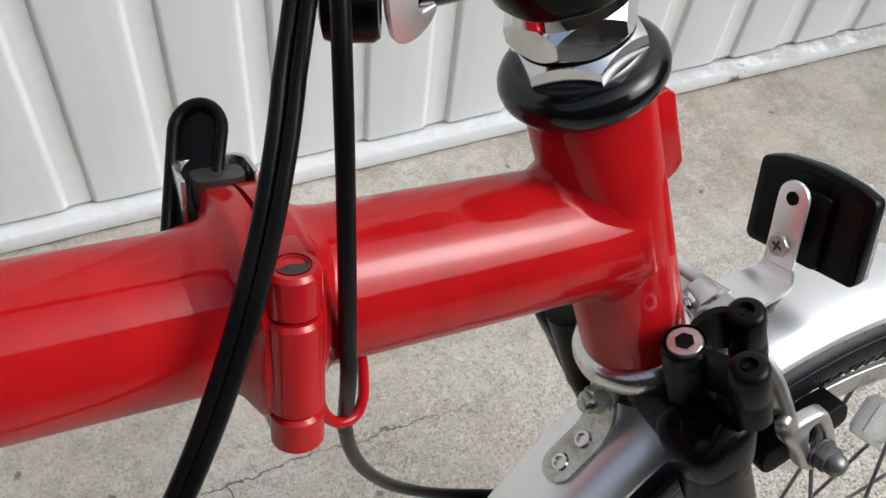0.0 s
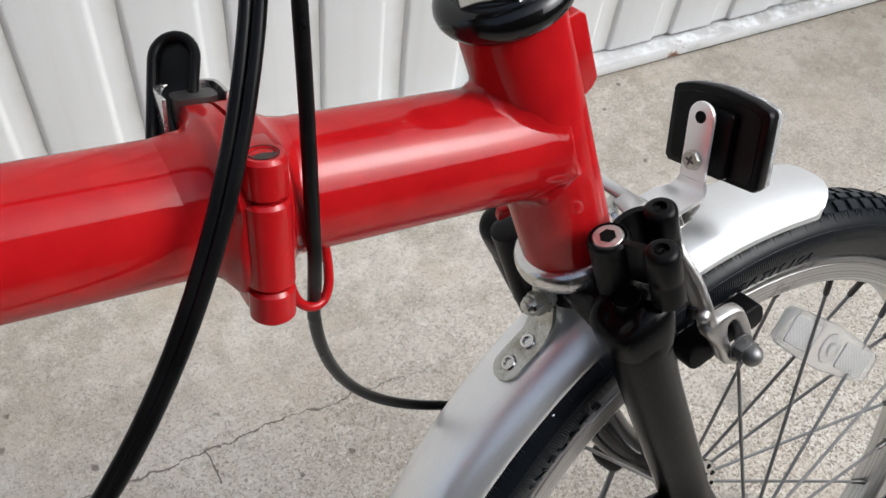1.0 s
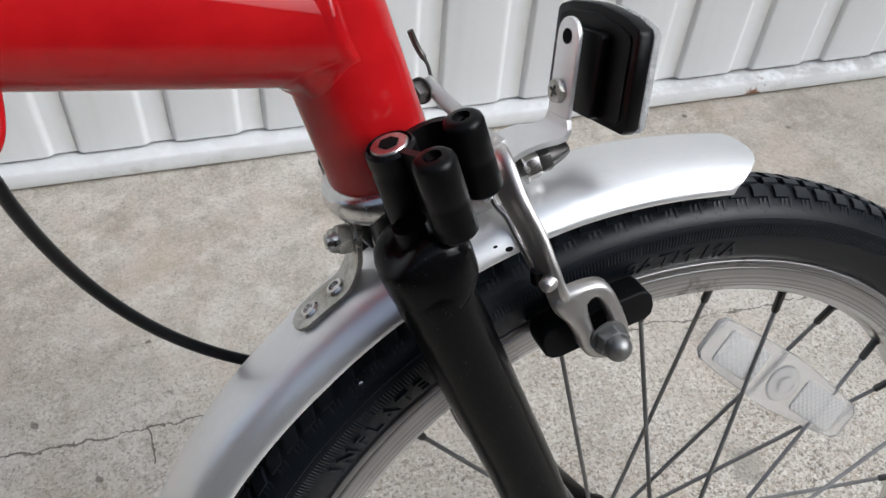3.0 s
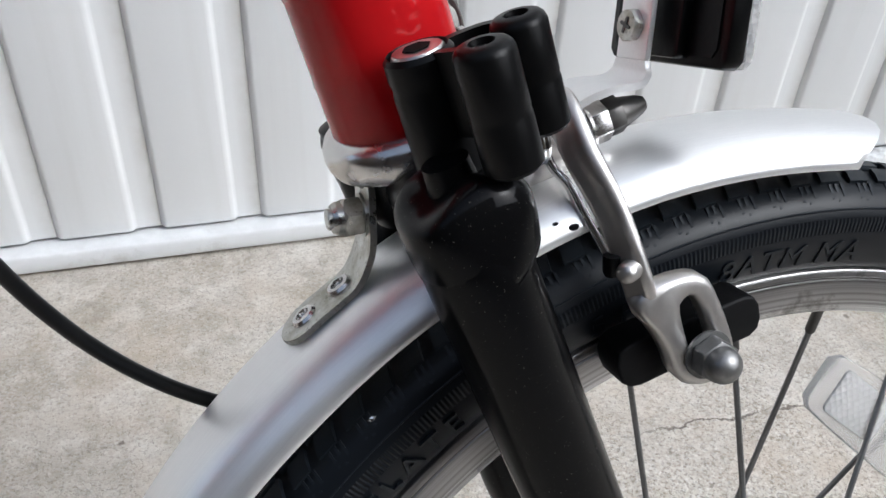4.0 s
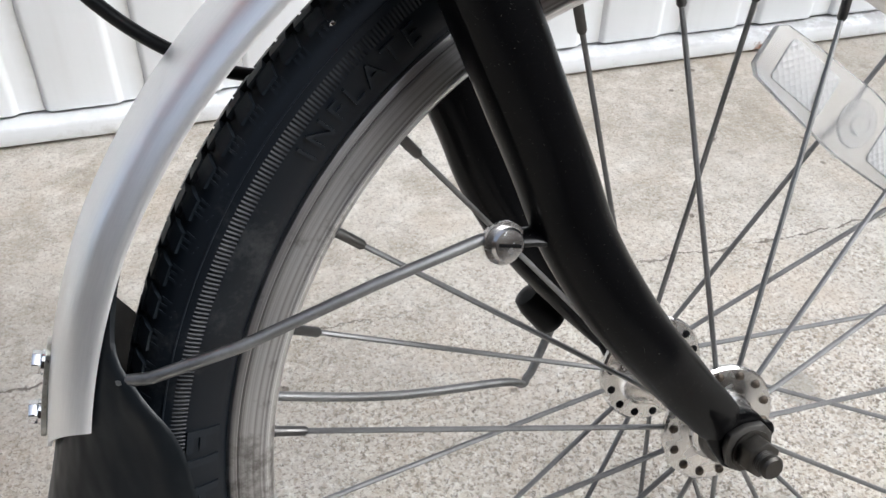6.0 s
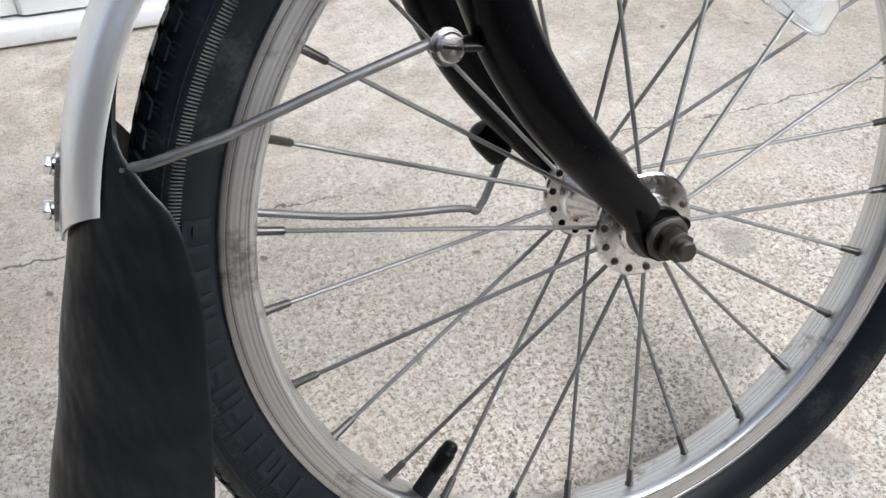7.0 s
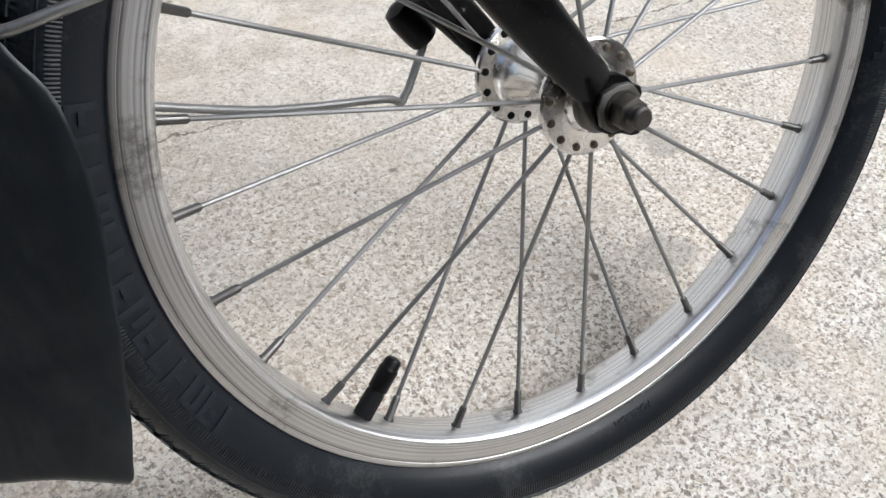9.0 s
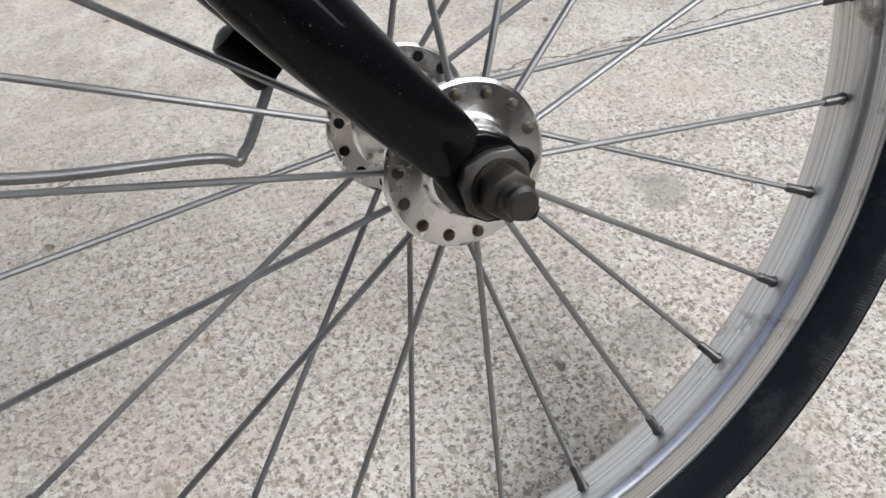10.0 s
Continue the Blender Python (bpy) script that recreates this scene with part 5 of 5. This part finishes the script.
def build_brake():
    ax = V(0.9303, -0.0398, 0.1649).normalized()
    tip = V(-0.0180, -0.0035, 0.2451)
    bm = B()
    lathe(bm, tip - ax * 0.062, ax, ((0.0034, 0), (0.0034, 0.048)), 16)
    hexnut(bm, tip - ax * 0.0135, ax, 0.0098, 0.0055, 0.0, 24)
    lathe(bm, tip - ax * 0.0080, ax, ((0.0046, 0), (0.0044, 0.0010), (0.0030, 0.0060), (0.0020, 0.0078), (0.0004, 0.0083)), 20)
    bolt = part("pivot_bolt", bm, DULL, brake, "dull pointed pivot nut")
    part("lock_nut", hexnut(B(), tip - ax * 0.0190, ax, 0.0108, 0.0055, 0.0, 20, 0.0068), SATIN, bolt, "bright hexagonal lock nut")
    bm = lathe(B(), tip - ax * 0.034, ax, ((0.0075, -0.010), (0.0095, -0.0095), (0.0095, 0.011), (0.0075, 0.0115)), 28)
    part("pivot_boss", bm, FORGED, brake)

    def bar(bm, pts, w0, w1, thick, face=None):
        """A forged bar with rounded edges; with a face it has a ridge along its front and a flank that falls back."""
        flat = [(math.copysign(abs(math.cos(q)) ** 0.6, math.cos(q)), math.copysign(abs(math.sin(q)) ** 0.6, math.sin(q))) for q in (2 * math.pi * k / 16 for k in range(16))]
        ridge = [(1.0, -0.6), (1.0, 0.3), (0.94, 0.75), (0.80, 0.97), (0.45, 1.0), (0.18, 0.92), (-0.05, 0.68), (-0.22, 0.30), (-0.52, -0.10), (-0.85, -0.42), (-1.0, -0.68), (-0.96, -0.90), (-0.80, -1.0), (0.80, -1.0)]
        line = smooth_path(pts, 7)
        rings = []
        for i, p in enumerate(line):
            s = i / (len(line) - 1)
            t = (line[min(i + 1, len(line) - 1)] - line[max(i - 1, 0)]).normalized()
            sd = (ax - t * ax.dot(t)).normalized()
            nr = sd.cross(t)
            w, h = (w0 + (w1 - w0) * s ** 0.35) / 2, thick / 2
            if face and nr.dot(face) < 0:
                nr = -nr
            rings.append([bm.verts.new(p + sd * w * x + nr * h * y) for x, y in (ridge if face else flat)])
        bridge(bm, rings)
        bm.faces.new(rings[0][::-1])
        bm.faces.new(rings[-1])
        bmesh.ops.recalc_face_normals(bm, faces=bm.faces[:])

    for flip in (False, True):
        f = mirror if flip else (lambda p: V(p))
        arm_pts = [V(-0.0450, -0.0010, 0.2500), V(-0.0455, -0.0130, 0.2525), V(-0.0442, -0.0225, 0.2400), V(-0.0408, -0.0278, 0.2280), V(-0.0385, -0.0312, 0.2165), V(-0.0366, -0.0326, 0.2070), V(-0.0352, -0.0318, 0.2012)]
        bm = B()
        out = f(V(0, -1, 0)) - f(V(0, 0, 0))
        bar(bm, [f(p - V(0.0030, 0, 0)) for p in arm_pts], 0.0125, 0.0070, 0.0064, out)
        arm = part("brake_arm", bm, FORGED, brake, "", 60)
        # slotted fork that holds the shoe
        bm = B()
        rim_line = [(-0.0356, 0.2051), (-0.0287, 0.2056), (-0.0215, 0.2043), (-0.0175, 0.1990), (-0.0120, 0.1809), (-0.0134, 0.1742), (-0.0198, 0.1703), (-0.0271, 0.1719), (-0.0311, 0.1765), (-0.0337, 0.1851), (-0.0376, 0.1928), (-0.0408, 0.1973), (-0.0415, 0.2018)]
        slot_line = [(-0.0285, 0.1965), (-0.0262, 0.1990), (-0.0233, 0.1976), (-0.0189, 0.1849), (-0.0192, 0.1785), (-0.0217, 0.1766), (-0.0245, 0.1785), (-0.0262, 0.1850)]
        mid = (-0.0238, 0.1880)

        def around(outline, n=40):
            """The outline, cut by n even rays from the slot's middle."""
            pts = [p.xy for p in smooth_path([V(x, z, 0) for x, z in outline + outline[:1]], 5)]
            polar_pts = sorted((math.atan2(p.y - mid[1], p.x - mid[0]), math.hypot(p.x - mid[0], p.y - mid[1])) for p in pts)
            a, r = [q[0] for q in polar_pts], [q[1] for q in polar_pts]
            angs = [-math.pi + 2 * math.pi * k / n for k in range(n)]
            return [(mid[0] + math.cos(q) * d, mid[1] + math.sin(q) * d) for q, d in zip(angs, np.interp(angs, a, r, period=2 * math.pi))]

        wide, slot = around(rim_line), around(slot_line)
        rings = []
        for own, lean, y in ((0, 0.0, -0.0295), (0, 0.0, -0.0335), (0, 0.10, -0.0348), (0, 0.25, -0.0353), (1, 0.25, -0.0353), (1, 0.10, -0.0348), (1, 0.0, -0.0335), (1, 0.0, -0.0295)):
            ring = []
            for a, b in zip(wide, slot):
                p, q = (a, b) if own == 0 else (b, a)
                ring.append(bm.verts.new(f(V(p[0] + (q[0] - p[0]) * lean, y, p[1] + (q[1] - p[1]) * lean))))
            rings.append(ring)
        bridge(bm, rings + [rings[0]])
        bmesh.ops.recalc_face_normals(bm, faces=bm.faces[:])
        part("arm_fork", bm, FORGED, arm, "", 70)
        # shoe and its nut
        rad = polar(1, 96.3)
        tan = V(rad.z, 0, -rad.x)
        cen = f(V(-0.0206, -0.0215, 0.1802))
        side = f(V(0, -1, 0)) - f(V(0, 0, 0))
        bm = B()
        out = [(-0.0236, -0.0012), (-0.0230, -0.0044), (-0.0208, -0.0066), (-0.0175, -0.0074), (-0.0085, -0.0070), (-0.0070, -0.0056), (0.0070, -0.0056), (0.0085, -0.0068), (0.0190, -0.0068), (0.0220, -0.0052), (0.0234, -0.0020), (0.0234, 0.0026), (0.0220, 0.0056), (0.0190, 0.0068), (-0.0190, 0.0068), (-0.0222, 0.0052), (-0.0236, 0.0020)]
        prism(bm, out, cen - side * 0.0078, tan, rad, (-0.0130 if not flip else 0.0130) * -1 * (1 if tan.cross(rad).dot(side) * (1 if not flip else -1) > 0 else -1), 0.0038, 4)
        part("brake_shoe", bm, PAD, arm, "black rubber brake shoe")
        bm = B()
        at = f(V(-0.0213, -0.0355, 0.1806))
        hexnut(bm, at, side, 0.0112, 0.0052, 0.0060, 20, 0.0072)
        part("shoe_nut", bm, STEEL, arm, "dull domed shoe nut")
        bm = lathe(B(), f(V(-0.0392, -0.0318, 0.2110)), f(V(-0.85, -0.5, 0.0)) - f(V(0, 0, 0)), ((0.0030, 0), (0.0030, 0.0045), (0.0026, 0.0062), (0.0016, 0.0070), (0.0004, 0.0073)), 18)
        part("spring_stop", bm, FORGED, arm)
        # return spring
        bm = B()
        tube(bm, smooth_path([f(p) for p in (V(-0.0600, -0.0060, 0.2430), V(-0.0575, -0.0100, 0.2475), V(-0.0540, -0.0125, 0.2450), V(-0.0526, -0.0141, 0.2374), V(-0.0498, -0.0175, 0.2322), V(-0.0481, -0.0215, 0.2251), V(-0.0459, -0.0255, 0.2172), V(-0.0444, -0.0285, 0.2110))], 6), 0.0013, 10)
        coil = f(V(-0.0560, -0.0105, 0.2440))
        tube(bm, [coil + V(0.0011 * q / 6.28, 0.0058 * math.cos(q), 0.0058 * math.sin(q)) for q in (0.3 * k for k in range(36))], 0.0013, 8)
        part("return_spring", bm, CHROME, arm, "thin steel return spring")
        bm = lathe(B(), f(V(-0.0444, -0.0285, 0.2115)), f(V(0.04, -0.10, 1)) - f(V(0, 0, 0)), ((0.0022, -0.003), (0.0026, -0.002), (0.0026, 0.003), (0.0018, 0.0035)), 14)
        part("spring_sleeve", bm, PLASTIC, arm)
    # the far arm rises to the cable anchor
    bm = B()
    bar(bm, [V(-0.0433, 0.0006, 0.2512), V(-0.0470, 0.0143, 0.2545), V(-0.0529, 0.0293, 0.2618), V(-0.0562, 0.0383, 0.2672)], 0.0070, 0.0055, 0.0036)
    lever = part("anchor_arm", bm, FORGED, brake)
    bm = B()
    hexnut(bm, V(-0.0592, 0.0349, 0.2651), V(-0.8, -0.55, 0.1), 0.0080, 0.0055, 0.0, 10, 0.0052)
    part("anchor_nut", bm, DULL, lever, "small cable anchor nut")
    bm = B()
    tube(bm, smooth_path([V(-0.0533, 0.0400, 0.2661), V(-0.0540, 0.0403, 0.2728), V(-0.0565, 0.0417, 0.2796), V(-0.0582, 0.0420, 0.2864)], 5), lambda s: 0.0007 if s < 0.45 else 0.0013, 8)
    part("cable_end", bm, DULL, lever, "short cable end with crimped cap")


build_brake()

# -- front reflector --
def build_reflector():
    cen = V(-0.0062, -0.0008, 0.2728)
    up = V(0.249, 0.060, 0.966).normalized()
    side = V(0.088, -0.995, 0.0)
    side = (side - up * side.dot(up)).normalized()
    fwd = up.cross(side).normalized()
    fwd = fwd if fwd.x > 0 else -fwd
    refl = group_part("front_reflector", bike, "black front reflector on an aluminium bracket")
    # outline with a gently arched top
    out = [(-0.0262, -0.0152), (-0.0243, -0.0176), (0.0243, -0.0176), (0.0262, -0.0152), (0.0262, 0.0143), (0.0250, 0.0164), (0.0172, 0.0187), (0.0076, 0.0198), (0.0, 0.0202), (-0.0076, 0.0198), (-0.0172, 0.0187), (-0.0250, 0.0164), (-0.0262, 0.0143)]
    out = [(x, y * 1.07) for x, y in out]
    s2 = side if side.cross(up).dot(fwd) > 0 else -side
    case = part("housing", prism(B(), out, cen, s2, up, 0.0062, 0.0012), PLASTIC, refl)
    bm = B()
    prism(bm, [(x * 0.86, y * 0.84) for x, y in out], cen - fwd * 0.0006, s2, up, 0.0010)
    part("back_recess", bm, PLASTIC, case)
    bm = B()
    prism(bm, rounded(0.022, 0.030, 0.002), cen - fwd * 0.0040 - up * 0.002, s2, up, 0.0045, 0.0008)
    part("clamp_pad", bm, PLASTIC, case)
    part("lens", prism(B(), [(x * 0.985, y * 0.985) for x, y in out], cen + fwd * 0.0064, s2, up, 0.0030, 0.0010), PRISMS, refl, "clear prismatic lens")
    # bracket
    hole = V(-0.0126, 0.0, 0.2848)
    screw = hole - up * 0.0193
    bm = B()
    tong = [(0.0068 * math.cos(radians(a)), 0.0118 + 0.0068 * math.sin(radians(a))) for a in range(0, 181, 15)] + [(-0.0068, -0.0165), (0.0068, -0.0165)]
    prism(bm, tong, hole - up * 0.0118 - fwd * 0.0010, s2, up, 0.0020, 0.0005)
    low = hole - up * 0.0283
    line = smooth_path([low, low + V(-0.0012, -0.0002, -0.0036), low + V(-0.0050, -0.0006, -0.0052), V(-0.0330, -0.0022, 0.2528), V(-0.0420, -0.0018, 0.2510), V(-0.0500, -0.0010, 0.2455), V(-0.0555, -0.0005, 0.2410)], 6)
    rings = []
    for i, p in enumerate(line):
        t = (line[min(i + 1, len(line) - 1)] - line[max(i - 1, 0)]).normalized()
        nr = t.cross(s2).normalized()
        w = 0.0068 + 0.0042 * min(1.0, i / len(line) * 2.2)
        rings.append([bm.verts.new(p + s2 * x + nr * h) for x, h in ((-w, -0.001), (-w, 0.001), (w, 0.001), (w, -0.001))])
    bridge(bm, rings)
    bm.faces.new(rings[0][::-1])
    bm.faces.new(rings[-1])
    br = part("reflector_bracket", bm, GUARD, refl, "bent aluminium bracket", 40)
    bm = lathe(B(), hole - fwd * 0.0008, -fwd, ((0.0027, 0), (0.0027, 0.0006), (0.0004, 0.0006)), 18)
    part("bracket_hole", bm, DARK, br)
    bm = lathe(B(), screw, -fwd, ((0.0066, -0.001), (0.0066, 0.0006), (0.0040, 0.0008), (0.0038, 0.0010)), 24)
    turned_nut(bm, screw - fwd * 0.0008, -fwd, 0.0082, 0.0030, 10)
    o = screw - fwd * 0.0037
    for q in (20, 110):
        prism(bm, rounded(0.0046, 0.0009, 0.0003), o, s2 * math.cos(radians(q)) + up * math.sin(radians(q)), up * math.cos(radians(q)) - s2 * math.sin(radians(q)), -0.0005, mat=1)
    part("bracket_screw", bm, (ZINC, DULL), refl, "hexagonal cross-head bracket screw")


build_reflector()

# -- cables --
def build_cables():
    a = bezier([(-0.1628, -0.0042, 0.4719), (-0.1828, -0.0420, 0.4263), (-0.1967, -0.0370, 0.3569), (-0.2021, -0.0215, 0.3016)], 28)
    b = bezier([(-0.2021, -0.0150, 0.2960), (-0.2030, -0.0150, 0.2880), (-0.2021, 0.0460, 0.1891), (-0.1351, 0.0341, 0.1613)], 30)
    line = [a[0] * 2 - a[4]] + a[:-2] + b[2:]
    bm = tube(B(), smooth_path([line[i] for i in range(0, len(line), 2)] + [V(-0.105, 0.034, 0.152)], 4), 0.0024, 14)
    part("brake_cable", bm, CABLE, bike, "black brake cable housing")
    base = bezier([(-0.1888, -0.0150, 0.4130), (-0.1870, -0.0165, 0.4200), (-0.2172, -0.0490, 0.3500), (-0.2880, -0.0430, 0.2850)], 30)
    base = base[7:]
    first, last = base[0] + (base[0] - base[2]) * 14 + V(0.004, 0.0, 0.0), base[-1] + (base[-1] - base[-3]) * 5
    for off in (-0.0020, 0.0020):
        pts = [p + V(off * 0.86, -off * 0.5, 0.0) for p in [first] + base + [last]]
        part("gear_cable", tube(B(), pts, 0.0021, 14), CABLE, bike, "black cable housing")


build_cables()
